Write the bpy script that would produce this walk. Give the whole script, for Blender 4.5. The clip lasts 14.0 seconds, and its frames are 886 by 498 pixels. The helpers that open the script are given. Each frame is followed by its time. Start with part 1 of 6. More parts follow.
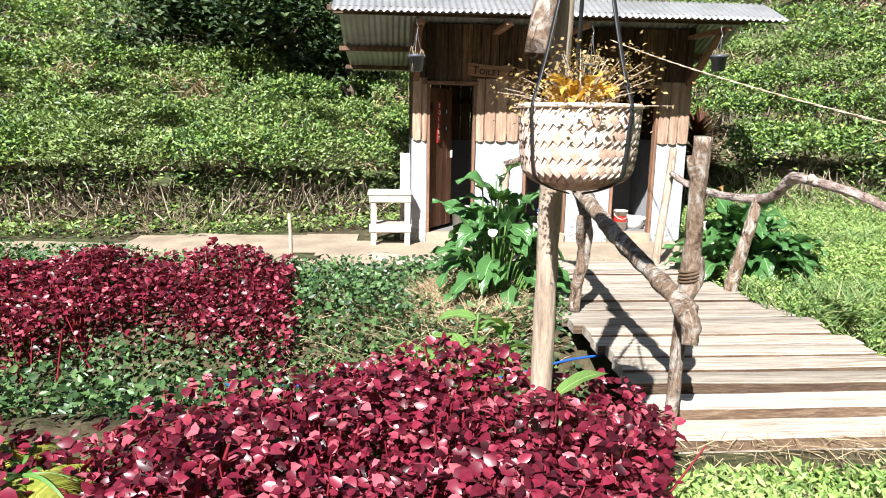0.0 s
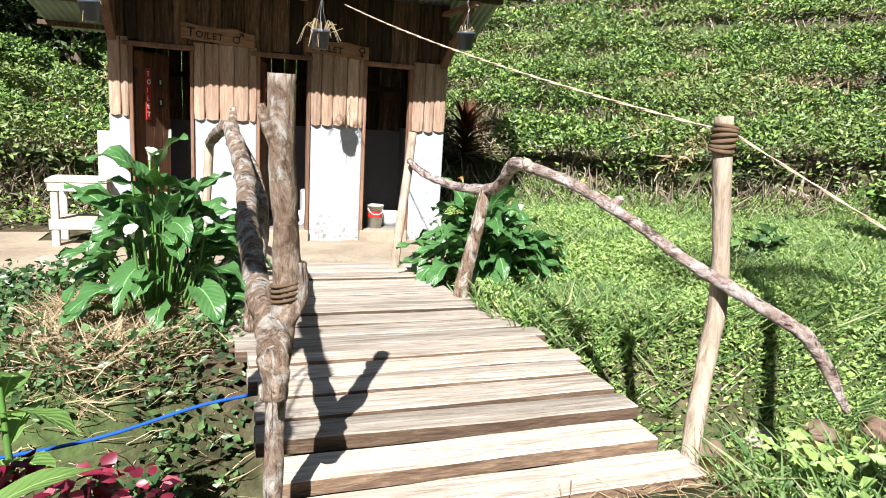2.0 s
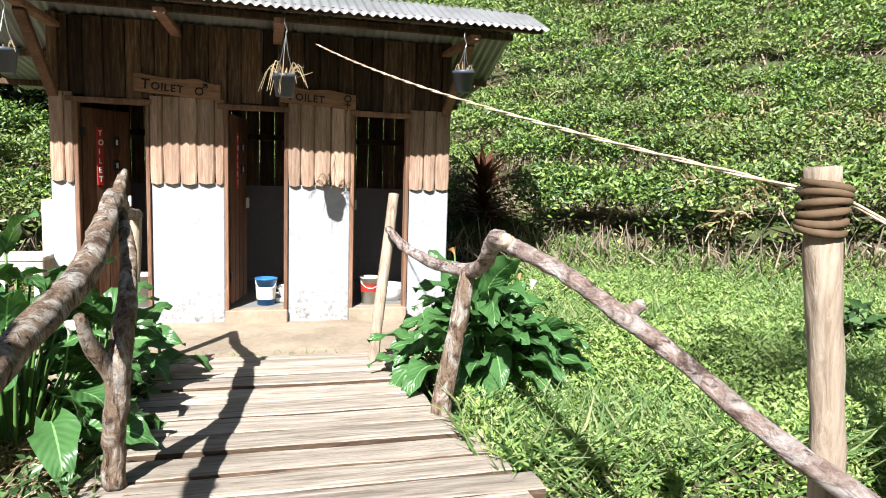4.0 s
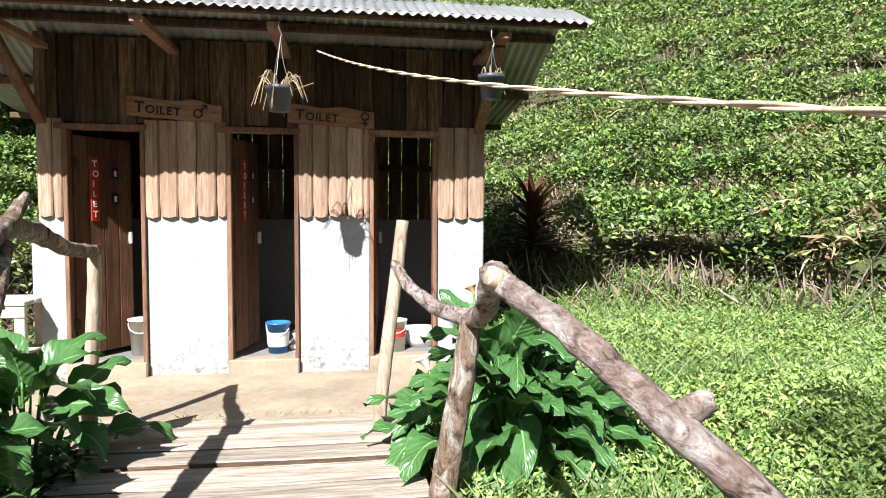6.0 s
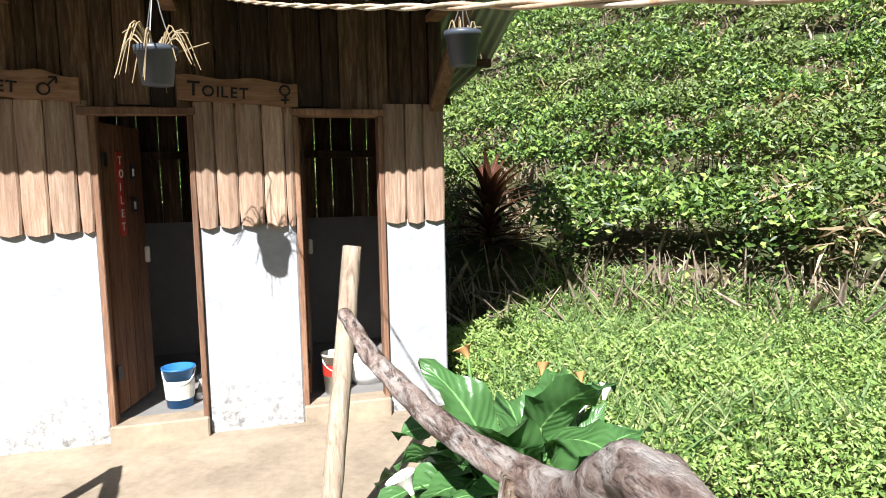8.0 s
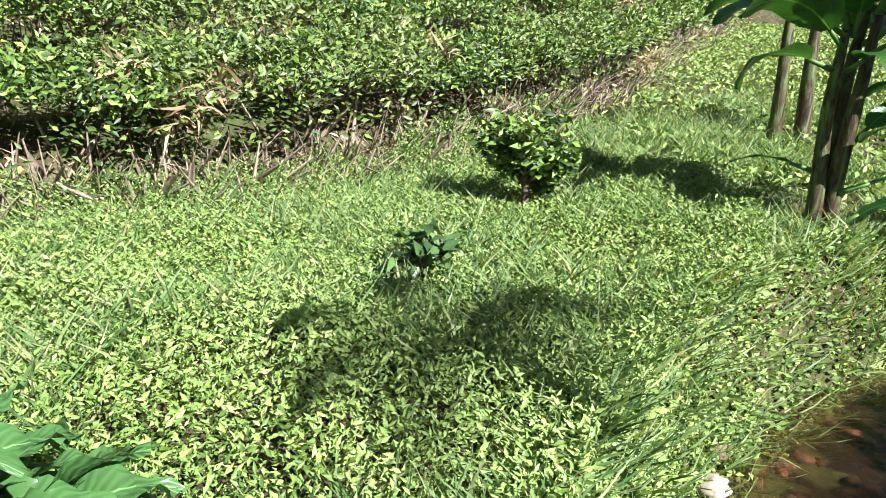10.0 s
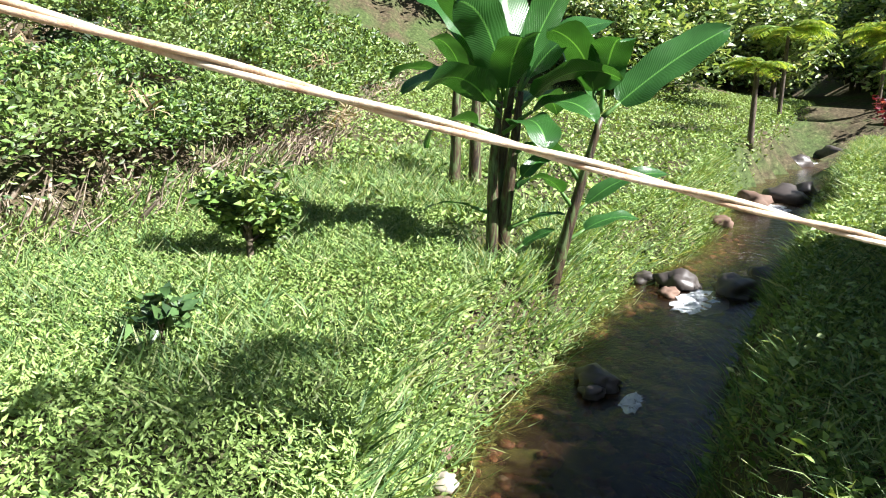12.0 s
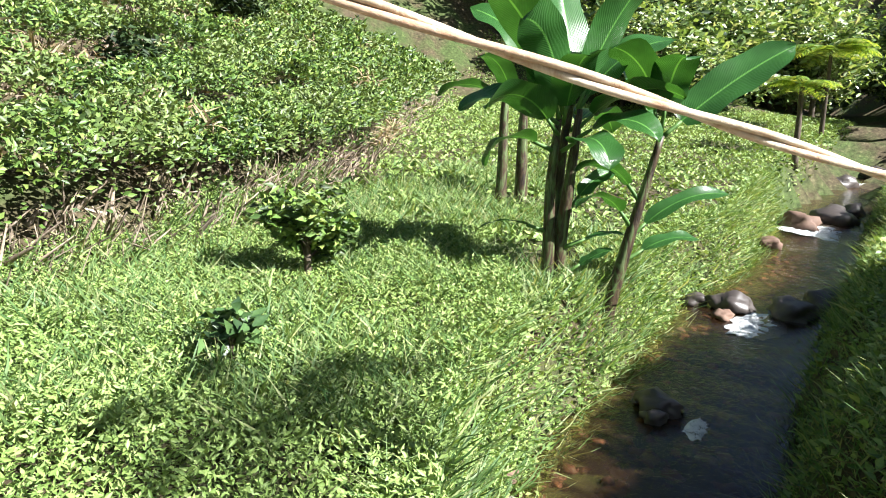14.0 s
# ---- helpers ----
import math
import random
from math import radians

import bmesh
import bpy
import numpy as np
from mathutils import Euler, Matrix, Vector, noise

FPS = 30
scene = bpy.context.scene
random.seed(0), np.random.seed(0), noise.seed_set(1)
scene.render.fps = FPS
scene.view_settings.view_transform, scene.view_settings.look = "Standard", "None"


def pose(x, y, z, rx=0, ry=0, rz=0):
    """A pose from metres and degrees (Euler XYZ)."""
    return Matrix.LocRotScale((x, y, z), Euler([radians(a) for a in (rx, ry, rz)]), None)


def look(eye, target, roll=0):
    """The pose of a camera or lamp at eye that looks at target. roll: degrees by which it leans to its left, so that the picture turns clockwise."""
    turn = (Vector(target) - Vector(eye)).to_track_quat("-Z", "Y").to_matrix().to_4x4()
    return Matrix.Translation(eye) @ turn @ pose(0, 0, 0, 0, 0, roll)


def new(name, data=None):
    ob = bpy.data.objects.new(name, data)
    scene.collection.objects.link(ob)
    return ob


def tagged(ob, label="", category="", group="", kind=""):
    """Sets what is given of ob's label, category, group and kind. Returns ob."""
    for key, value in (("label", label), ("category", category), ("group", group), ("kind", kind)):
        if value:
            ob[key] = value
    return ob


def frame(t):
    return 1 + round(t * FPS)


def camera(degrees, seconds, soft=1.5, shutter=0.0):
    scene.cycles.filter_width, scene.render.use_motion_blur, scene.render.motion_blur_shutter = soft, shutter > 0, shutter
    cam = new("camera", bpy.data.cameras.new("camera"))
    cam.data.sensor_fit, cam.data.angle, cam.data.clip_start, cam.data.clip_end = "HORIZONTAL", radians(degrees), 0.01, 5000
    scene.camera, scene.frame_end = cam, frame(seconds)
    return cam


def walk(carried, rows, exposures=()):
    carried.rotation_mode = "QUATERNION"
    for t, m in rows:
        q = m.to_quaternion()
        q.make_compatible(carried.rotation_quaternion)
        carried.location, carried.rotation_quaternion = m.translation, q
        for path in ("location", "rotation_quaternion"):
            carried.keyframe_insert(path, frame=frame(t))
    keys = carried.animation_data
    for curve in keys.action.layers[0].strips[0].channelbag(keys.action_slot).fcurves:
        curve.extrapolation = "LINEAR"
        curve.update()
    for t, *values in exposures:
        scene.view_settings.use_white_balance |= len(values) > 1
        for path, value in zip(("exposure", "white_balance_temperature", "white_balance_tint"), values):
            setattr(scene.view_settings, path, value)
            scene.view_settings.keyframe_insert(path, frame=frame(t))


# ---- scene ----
cam = camera(67.8, 14.0, 1.0)
PATH = [
    (0, (0.343, 0.961, 1.492), (0.486, 2.919, 1.11), 0.9),
    (0.5, (0.699, 1.08, 1.434), (1.143, 2.991, 1.047), 2.5),
    (1, (0.991, 1.244, 1.364), (1.608, 3.109, 0.99), 3.4),
    (1.4, (1.208, 1.51, 1.375), (1.862, 3.36, 0.985), 2.8),
    (1.5, (1.258, 1.564, 1.362), (1.903, 3.421, 0.992), 3.5),
    (2, (1.572, 1.922, 1.316), (2.228, 3.775, 0.949), 3.3),
    (2.5, (1.829, 2.154, 1.352), (2.494, 4.005, 0.989), 3.2),
    (3, (1.99, 2.479, 1.34), (2.644, 4.336, 0.989), 3.1),
    (3.5, (2.146, 2.742, 1.316), (2.757, 4.619, 0.993), 2.6),
    (4, (2.437, 3.033, 1.376), (2.948, 4.954, 1.158), 1.7),
    (4.2, (2.513, 3.111, 1.416), (2.989, 5.045, 1.232), 1.4),
    (6.5, (3.029, 4.278, 1.278), (3.296, 6.256, 1.165), 0.0),
    (7, (2.982, 4.724, 1.402), (3.222, 6.706, 1.285), -0.4),
    (7.2, (2.978, 4.835, 1.474), (3.22, 6.817, 1.354), -0.6),
    (9.3, (3.126, 5.561, 1.503), (4.599, 6.816, 0.998), 0.9),
    (9.5, (3.162, 5.543, 1.492), (4.759, 6.624, 0.961), 1.1),
    (10, (3.190, 5.622, 1.506), (4.991, 6.287, 0.947), 1.4),
    (10.5, (3.123, 5.721, 1.540), (5.025, 6.016, 0.999), 2.5),
    (11, (2.974, 5.825, 1.581), (4.917, 5.828, 1.107), 3.0),
    (11.5, (2.850, 5.819, 1.635), (4.798, 5.692, 1.202), 2.9),
    (12, (2.743, 5.746, 1.658), (4.692, 5.554, 1.250), 2.5),
    (12.5, (2.733, 5.748, 1.650), (4.678, 5.501, 1.257), 2.7),
    (13, (2.753, 5.816, 1.639), (4.698, 5.535, 1.263), 2.8),
    (13.5, (2.790, 5.917, 1.632), (4.738, 5.647, 1.270), 2.8),
    (14, (2.830, 6.035, 1.646), (4.794, 5.921, 1.283), 2.9),
]
walk(cam, [(t, look(eye, target, roll)) for t, eye, target, roll in PATH], [(0.0, 1.52, 6250, 10), (2.0, 1.46, 6250, 10), (9.5, 1.50, 6250, 10), (11.0, 1.80, 6250, 10), (14.0, 1.82, 6250, 10)])

# world, sun and sky
SUN_DIR = Vector((0.49, 1.0, -0.97)).normalized()
world = bpy.data.worlds.new("world")
scene.world = world
world.use_nodes = True
wn = world.node_tree.nodes
sky = wn.new("ShaderNodeTexSky")
sky.sky_type = "NISHITA"
sky.sun_disc = False
sky.sun_elevation = math.asin(-SUN_DIR.z)
sky.sun_rotation = math.atan2(-SUN_DIR.x, -SUN_DIR.y)
wn["Background"].inputs[1].default_value = 0.031
world.node_tree.links.new(sky.outputs[0], wn["Background"].inputs[0])
sun = new("sun", bpy.data.lights.new("sun", "SUN"))
sun.data.energy = 5.0
sun.data.angle = radians(0.5)
sun.data.color = (1.0, 0.97, 0.93)
sun.rotation_mode = "QUATERNION"
sun.rotation_quaternion = SUN_DIR.to_track_quat("-Z", "Y")

# ---------------------------------------------------------------- materials
RNG = np.random.default_rng(7)


class Mat:
    """A small builder of node materials."""

    def __init__(self, name):
        self.m = bpy.data.materials.new(name)
        self.m.use_nodes = True
        self.t = self.m.node_tree
        self.bsdf = self.t.nodes["Principled BSDF"]
        self.out = self.t.nodes["Material Output"]

    def n(self, kind, **kw):
        node = self.t.nodes.new(kind)
        for k, v in kw.items():
            node.inputs[k].default_value = v
        return node

    def link(self, a, b):
        self.t.links.new(a, b)

    def coord(self, scale=(1, 1, 1), space="Object"):
        c = self.t.nodes.new("ShaderNodeTexCoord")
        mp = self.t.nodes.new("ShaderNodeMapping")
        mp.inputs["Scale"].default_value = scale
        self.link(c.outputs[space], mp.inputs["Vector"])
        return mp.outputs[0]

    def noise(self, scale, detail=4, rough=0.6, vec=None, dist=0.0):
        nd = self.n("ShaderNodeTexNoise", Scale=scale, Detail=detail, Roughness=rough, Distortion=dist)
        if vec is not None:
            self.link(vec, nd.inputs["Vector"])
        return nd.outputs[0]

    def ramp(self, fac, stops):
        r = self.t.nodes.new("ShaderNodeValToRGB")
        el = r.color_ramp.elements
        while len(el) < len(stops):
            el.new(0.5)
        for e, (p, c) in zip(el, stops):
            e.position = p
            e.color = (*c, 1)
        self.link(fac, r.inputs[0])
        return r.outputs[0]

    def mix(self, fac, a, b, mode="MIX"):
        mx = self.t.nodes.new("ShaderNodeMix")
        mx.data_type = "RGBA"
        mx.blend_type = mode
        for sock, v in ((mx.inputs[0], fac), (mx.inputs[6], a), (mx.inputs[7], b)):
            if hasattr(v, "is_linked"):
                self.link(v, sock)
            elif isinstance(v, (int, float)):
                sock.default_value = v
            else:
                sock.default_value = (*v, 1)
        return mx.outputs[2]

    def math(self, op, a, b=0.5):
        md = self.t.nodes.new("ShaderNodeMath")
        md.operation = op
        for sock, v in ((md.inputs[0], a), (md.inputs[1], b)):
            if hasattr(v, "is_linked"):
                self.link(v, sock)
            else:
                sock.default_value = v
        return md.outputs[0]

    def random(self, island=False):
        if island:
            return self.t.nodes.new("ShaderNodeNewGeometry").outputs["Random Per Island"]
        return self.t.nodes.new("ShaderNodeObjectInfo").outputs["Random"]

    def bump(self, height, strength=0.4, distance=0.01):
        b = self.n("ShaderNodeBump", Strength=strength, Distance=distance)
        self.link(height, b.inputs["Height"])
        self.link(b.outputs[0], self.bsdf.inputs["Normal"])
        return self

    def done(self, colour, rough=0.7, spec=0.4, metal=0.0):
        s = self.bsdf.inputs
        if hasattr(colour, "is_linked"):
            self.link(colour, s["Base Color"])
        else:
            s["Base Color"].default_value = (*colour, 1)
        if hasattr(rough, "is_linked"):
            self.link(rough, s["Roughness"])
        else:
            s["Roughness"].default_value = rough
        s["Specular IOR Level"].default_value = spec
        s["Metallic"].default_value = metal
        return self.m


def wood(name, dark, mid, light, grain=(14, 14, 1.6), island=False, rough=0.8, vary=0.35, bump=0.5):
    m = Mat(name)
    v = m.coord(grain)
    rnd = m.random(island)
    off = m.n("ShaderNodeVectorMath")
    off.operation = "ADD"
    comb = m.n("ShaderNodeCombineXYZ")
    for i in range(3):
        m.link(m.math("MULTIPLY", rnd, 37.0 + 11 * i), comb.inputs[i])
    m.link(v, off.inputs[0])
    m.link(comb.outputs[0], off.inputs[1])
    fibre = m.noise(3.0, 8, 0.7, off.outputs[0], 0.6)
    stain = m.noise(0.35, 3, 0.6, off.outputs[0])
    col = m.ramp(fibre, [(0.25, dark), (0.5, mid), (0.72, light)])
    col = m.mix(m.ramp(stain, [(0.4, (0, 0, 0)), (0.7, (0.6, 0.6, 0.6))]), col, dark)
    tone = m.ramp(rnd, [(0.0, (1 - vary,) * 3), (1.0, (1 + vary * 0.5,) * 3)])
    col = m.mix(1.0, col, tone, "MULTIPLY")
    m.bump(fibre, bump, 0.008)
    return m.done(col, rough, 0.25)


def leaf(name, stops, rough=0.45, trans=0.3, spec=0.4, patch=None):
    """Foliage: hue varies leaf by leaf and over wide patches."""
    m = Mat(name)
    rnd = m.random(True)
    col = m.ramp(rnd, stops)
    big = m.noise(0.9, 3, 0.6, m.coord())
    if patch:
        col = m.mix(m.ramp(big, [(0.45, (0, 0, 0)), (0.68, (0.75, 0.75, 0.75))]), col, patch)
    fine = m.noise(60, 2, 0.5, m.coord())
    col = m.mix(0.55, col, m.ramp(fine, [(0.3, (0.55, 0.55, 0.55)), (0.7, (1.0, 1.0, 1.0))]), "MULTIPLY")
    m.done(col, rough, spec)
    tr = m.n("ShaderNodeBsdfTranslucent")
    m.link(m.mix(1.0, col, (1.5, 1.35, 0.6), "MULTIPLY"), tr.inputs[0])
    mx = m.n("ShaderNodeMixShader")
    mx.inputs[0].default_value = trans
    m.link(m.bsdf.outputs[0], mx.inputs[1])
    m.link(tr.outputs[0], mx.inputs[2])
    m.link(mx.outputs[0], m.out.inputs[0])
    return m.m


def big_leaf(name, green, pale, trans=0.3, rough=0.35, veins=26.0):
    """Broad leaves with a midrib and side veins, by the leaf's own u (along) and v (across)."""
    m = Mat(name)
    uv = m.n("ShaderNodeUVMap")
    sep = m.n("ShaderNodeSeparateXYZ")
    m.link(uv.outputs[0], sep.inputs[0])
    across = m.math("ABSOLUTE", m.math("SUBTRACT", sep.outputs[1], 0.5), 0)
    slant = m.math("SUBTRACT", sep.outputs[0], m.math("MULTIPLY", across, 0.55))
    wave = m.math("SINE", m.math("MULTIPLY", slant, veins * 6.283), 0)
    vein = m.math("MULTIPLY", m.math("ADD", wave, 1.0), 0.5)
    rib = m.ramp(across, [(0.012, (1, 1, 1)), (0.03, (0, 0, 0))])
    rnd = m.random(True)
    col = m.mix(m.ramp(rnd, [(0, (0, 0, 0)), (1, (0.55, 0.55, 0.55))]), green, pale)
    col = m.mix(0.30, col, m.ramp(vein, [(0.0, (0.8, 0.8, 0.8)), (1, (1.05, 1.05, 1.05))]), "MULTIPLY")
    mott = m.noise(9, 4, 0.6, m.coord())
    col = m.mix(0.4, col, m.ramp(mott, [(0.35, (0.6, 0.6, 0.55)), (0.65, (1.05, 1.05, 1.0))]), "MULTIPLY")
    col = m.mix(rib, col, [min(1, c * 1.45 + 0.01) for c in pale])
    m.bump(vein, 0.35, 0.006)
    m.done(col, rough, 0.5)
    tr = m.n("ShaderNodeBsdfTranslucent")
    m.link(m.mix(1.0, col, (1.35, 1.3, 0.6), "MULTIPLY"), tr.inputs[0])
    mx = m.n("ShaderNodeMixShader")
    mx.inputs[0].default_value = trans
    m.link(m.bsdf.outputs[0], mx.inputs[1])
    m.link(tr.outputs[0], mx.inputs[2])
    m.link(mx.outputs[0], m.out.inputs[0])
    return m.m


def plain(name, col, rough=0.6, spec=0.4, metal=0.0, grain=0.25, scale=25, bump=0.15):
    m = Mat(name)
    v = m.coord()
    a = m.noise(scale, 5, 0.65, v)
    b = m.noise(scale * 0.12, 3, 0.6, v)
    c = m.mix(grain, col, m.ramp(a, [(0.3, [x * 0.45 for x in col]), (0.7, [min(1, x * 1.25) for x in col])]))
    c = m.mix(grain, c, m.ramp(b, [(0.35, [x * 0.5 for x in col]), (0.65, col)]))
    m.bump(a, bump, 0.004)
    return m.done(c, rough, spec, metal)


M_PLANK = wood("weathered_plank", (0.12, 0.09, 0.065), (0.49, 0.42, 0.34), (0.74, 0.67, 0.58), (0.9, 13, 13), rough=0.85, vary=0.34, bump=1.0)
M_WANE = wood("waney_edge", (0.05, 0.03, 0.02), (0.17, 0.11, 0.07), (0.33, 0.24, 0.16), (2.5, 20, 20), rough=0.9, vary=0.3, bump=1.0)
M_BOARD = wood("dark_board", (0.03, 0.018, 0.011), (0.12, 0.068, 0.040), (0.28, 0.19, 0.125), (14, 14, 1.2), vary=0.7)
M_SHINGLE = wood("pale_shingle", (0.17, 0.10, 0.066), (0.37, 0.25, 0.175), (0.53, 0.40, 0.31), (16, 16, 1.4), vary=0.3)
M_FRAME = wood("door_frame_wood", (0.08, 0.04, 0.025), (0.24, 0.13, 0.08), (0.36, 0.22, 0.14), (16, 16, 1.4))
M_DOOR = wood("door_wood", (0.05, 0.022, 0.012), (0.16, 0.075, 0.04), (0.25, 0.13, 0.075), (14, 14, 1.4), vary=0.25)
M_POLE = wood("bare_pole", (0.14, 0.095, 0.065), (0.45, 0.355, 0.265), (0.66, 0.57, 0.46), (12, 12, 1.6), bump=1.0)


def bark_material(name, dark, mid, light, lichen, stretch=(1, 1, 0.55)):
    m = Mat(name)
    v = m.coord()
    rnd = m.random()
    a = m.noise(30, 8, 0.78, m.coord(stretch), 0.9)
    b = m.noise(7, 4, 0.6, v, 0.6)
    c = m.noise(11, 6, 0.7, m.coord(stretch), 0.8)
    col = m.ramp(a, [(0.3, dark), (0.5, mid), (0.72, light)])
    col = m.mix(m.ramp(b, [(0.56, (0, 0, 0)), (0.64, (0.8, 0.8, 0.8))]), col, dark)
    col = m.mix(m.ramp(c, [(0.49, (0, 0, 0)), (0.60, (0.6, 0.6, 0.6))]), col, lichen)
    crack = m.noise(34, 6, 0.7, m.coord([q * (1.0 if q > 0.9 else 0.22) for q in stretch]), 0.5)
    col = m.mix(m.ramp(crack, [(0.36, (0.9, 0.9, 0.9)), (0.45, (0, 0, 0))]), col, [q * 0.5 for q in dark])
    m.bump(m.math("ADD", m.math("ADD", a, m.math("MULTIPLY", b, 0.8)), crack), 1.0, 0.025)
    return m.done(col, 0.85, 0.2)


M_BARK = bark_material("pale_bark", (0.06, 0.036, 0.024), (0.25, 0.17, 0.115), (0.48, 0.39, 0.31), (0.70, 0.68, 0.63))
M_DRIFT = bark_material("reddish_bark", (0.07, 0.040, 0.032), (0.34, 0.245, 0.205), (0.58, 0.50, 0.46), (0.70, 0.66, 0.62), (1, 0.4, 1))
M_TWINE = plain("old_twine", (0.13, 0.085, 0.05), 0.8, 0.2, grain=0.5, scale=60, bump=0.5)
M_TRUNK = wood("trunk_bark", (0.03, 0.022, 0.015), (0.11, 0.085, 0.06), (0.24, 0.20, 0.15), (8, 8, 3))
M_SIGN = wood("sign_board", (0.13, 0.065, 0.036), (0.29, 0.155, 0.09), (0.40, 0.24, 0.15), (1.5, 14, 14), vary=0.1)
M_BENCH = wood("bench_wood", (0.28, 0.24, 0.19), (0.50, 0.45, 0.38), (0.68, 0.63, 0.55), (3, 3, 3), vary=0.15)
M_INK = plain("carved_letter", (0.012, 0.010, 0.010), 0.8)


# ---------------------------------------------------------------- geometry helpers
def thing(name, label, category, group="", at=(0, 0, 0)):
    ob = new(name)
    ob.location = at
    return tagged(ob, label, category, group)


def mesh(name, verts, faces, mat, smooth=False, uvs=None):
    me = bpy.data.meshes.new(name)
    if isinstance(faces, np.ndarray):
        n, k = faces.shape
        me.vertices.add(len(verts))
        me.vertices.foreach_set("co", np.ascontiguousarray(verts, dtype=np.float32).ravel())
        me.loops.add(n * k)
        me.loops.foreach_set("vertex_index", faces.astype(np.int32).ravel())
        me.polygons.add(n)
        me.polygons.foreach_set("loop_start", np.arange(0, n * k, k, dtype=np.int32))
        me.polygons.foreach_set("loop_total", np.full(n, k, dtype=np.int32))
    else:
        me.from_pydata([tuple(map(float, v)) for v in verts], [], faces)
    if uvs is not None:
        layer = me.uv_layers.new(name="UVMap")
        idx = np.empty(len(me.loops), dtype=np.int32)
        me.loops.foreach_get("vertex_index", idx)
        layer.data.foreach_set("uv", np.ascontiguousarray(np.asarray(uvs, dtype=np.float32)[idx]).ravel())
    me.materials.append(mat)
    me.update(calc_edges=True)
    if smooth:
        me.polygons.foreach_set("use_smooth", np.ones(len(me.polygons), dtype=bool))
    return me


def part(name, data, parent=None, label="", mat=None, smooth=False):
    """One mesh object from (verts, faces) or (verts, faces, uvs), under a thing or a part."""
    if not isinstance(data, bpy.types.Mesh):
        data = mesh(name, data[0], data[1], mat, smooth, data[2] if len(data) > 2 else None)
    ob = new(name, data)
    if parent is not None:
        ob.parent = parent
    return tagged(ob, label)


def join(*geos):
    vs, fs, o = [], [], 0
    for v, f in geos:
        vs.extend([tuple(p) for p in v])
        fs.extend([tuple(int(i) + o for i in q) for q in f])
        o += len(v)
    return vs, fs


def moved(geo, m):
    return [tuple(m @ Vector(p)) for p in geo[0]], geo[1]


def box(x0, x1, y0, y1, z0, z1, bev=0.006, wob=0.0, rng=RNG):
    """A box with chamfered edges; wob shifts its corners a little."""
    b = min(bev, abs(x1 - x0) * 0.3, abs(y1 - y0) * 0.3, abs(z1 - z0) * 0.3)
    bm = bmesh.new()
    bmesh.ops.create_cube(bm, size=1)
    for v in bm.verts:
        v.co = Vector(((x0 + x1) / 2 + v.co.x * (x1 - x0), (y0 + y1) / 2 + v.co.y * (y1 - y0), (z0 + z1) / 2 + v.co.z * (z1 - z0)))
        if wob:
            v.co += Vector(rng.normal(0, wob, 3))
    if b > 0:
        bmesh.ops.bevel(bm, geom=bm.edges[:], offset=b, segments=1, affect="EDGES")
    bm.verts.index_update()
    out = [tuple(v.co) for v in bm.verts], [tuple(v.index for v in f.verts) for f in bm.faces]
    bm.free()
    return out


def spline(points, n):
    """Catmull-Rom through points (any width), n samples per span."""
    p = np.asarray(points, float)
    p = np.vstack([2 * p[0] - p[1], p, 2 * p[-1] - p[-2]])
    out = []
    for i in range(1, len(p) - 2):
        for t in np.linspace(0, 1, n, endpoint=False):
            out.append(0.5 * (2 * p[i] + (p[i + 1] - p[i - 1]) * t + (2 * p[i - 1] - 5 * p[i] + 4 * p[i + 1] - p[i + 2]) * t ** 2
                              + (3 * p[i] - p[i - 1] - 3 * p[i + 1] + p[i + 2]) * t ** 3))
    out.append(p[-2])
    return np.array(out)


def tube(points, radii, seg=10, n=6, bump=0.0, cap=True, freq=9.0, flat=1.0):
    """A tapering limb along a smooth line, knobbly by bump."""
    pr = spline([(*p, r) for p, r in zip(points, radii)], n)
    p, r = pr[:, :3], pr[:, 3]
    tan = np.gradient(p, axis=0)
    tan /= np.linalg.norm(tan, axis=1)[:, None] + 1e-9
    up = np.array([0.31, 0.17, 0.94]) if abs(tan[0][2]) < 0.9 else np.array([1.0, 0.1, 0])
    vs, fs = [], []
    for i in range(len(p)):
        a = np.cross(tan[i], up)
        a /= np.linalg.norm(a)
        b = np.cross(a, tan[i])
        up = b
        for k in range(seg):
            th = 2 * math.pi * k / seg
            q = a * math.cos(th) + b * math.sin(th) * flat
            rr = r[i]
            if bump:
                w = p[i] * freq + q * 1.3
                rr *= 1 + bump * (noise.noise(Vector(w)) + 0.5 * noise.noise(Vector(w * 2.7)))
            vs.append(p[i] + q * rr)
    for i in range(len(p) - 1):
        for k in range(seg):
            k2 = (k + 1) % seg
            fs.append((i * seg + k, i * seg + k2, (i + 1) * seg + k2, (i + 1) * seg + k))
    if cap:
        fs.append(tuple(range(seg - 1, -1, -1)))
        fs.append(tuple((len(p) - 1) * seg + k for k in range(seg)))
    return vs, fs


def lathe(profile, seg=20, at=(0, 0, 0)):
    vs, fs = [], []
    for r, z in profile:
        for k in range(seg):
            th = 2 * math.pi * k / seg
            vs.append((at[0] + r * math.cos(th), at[1] + r * math.sin(th), at[2] + z))
    for i in range(len(profile) - 1):
        for k in range(seg):
            k2 = (k + 1) % seg
            fs.append((i * seg + k, i * seg + k2, (i + 1) * seg + k2, (i + 1) * seg + k))
    return vs, fs


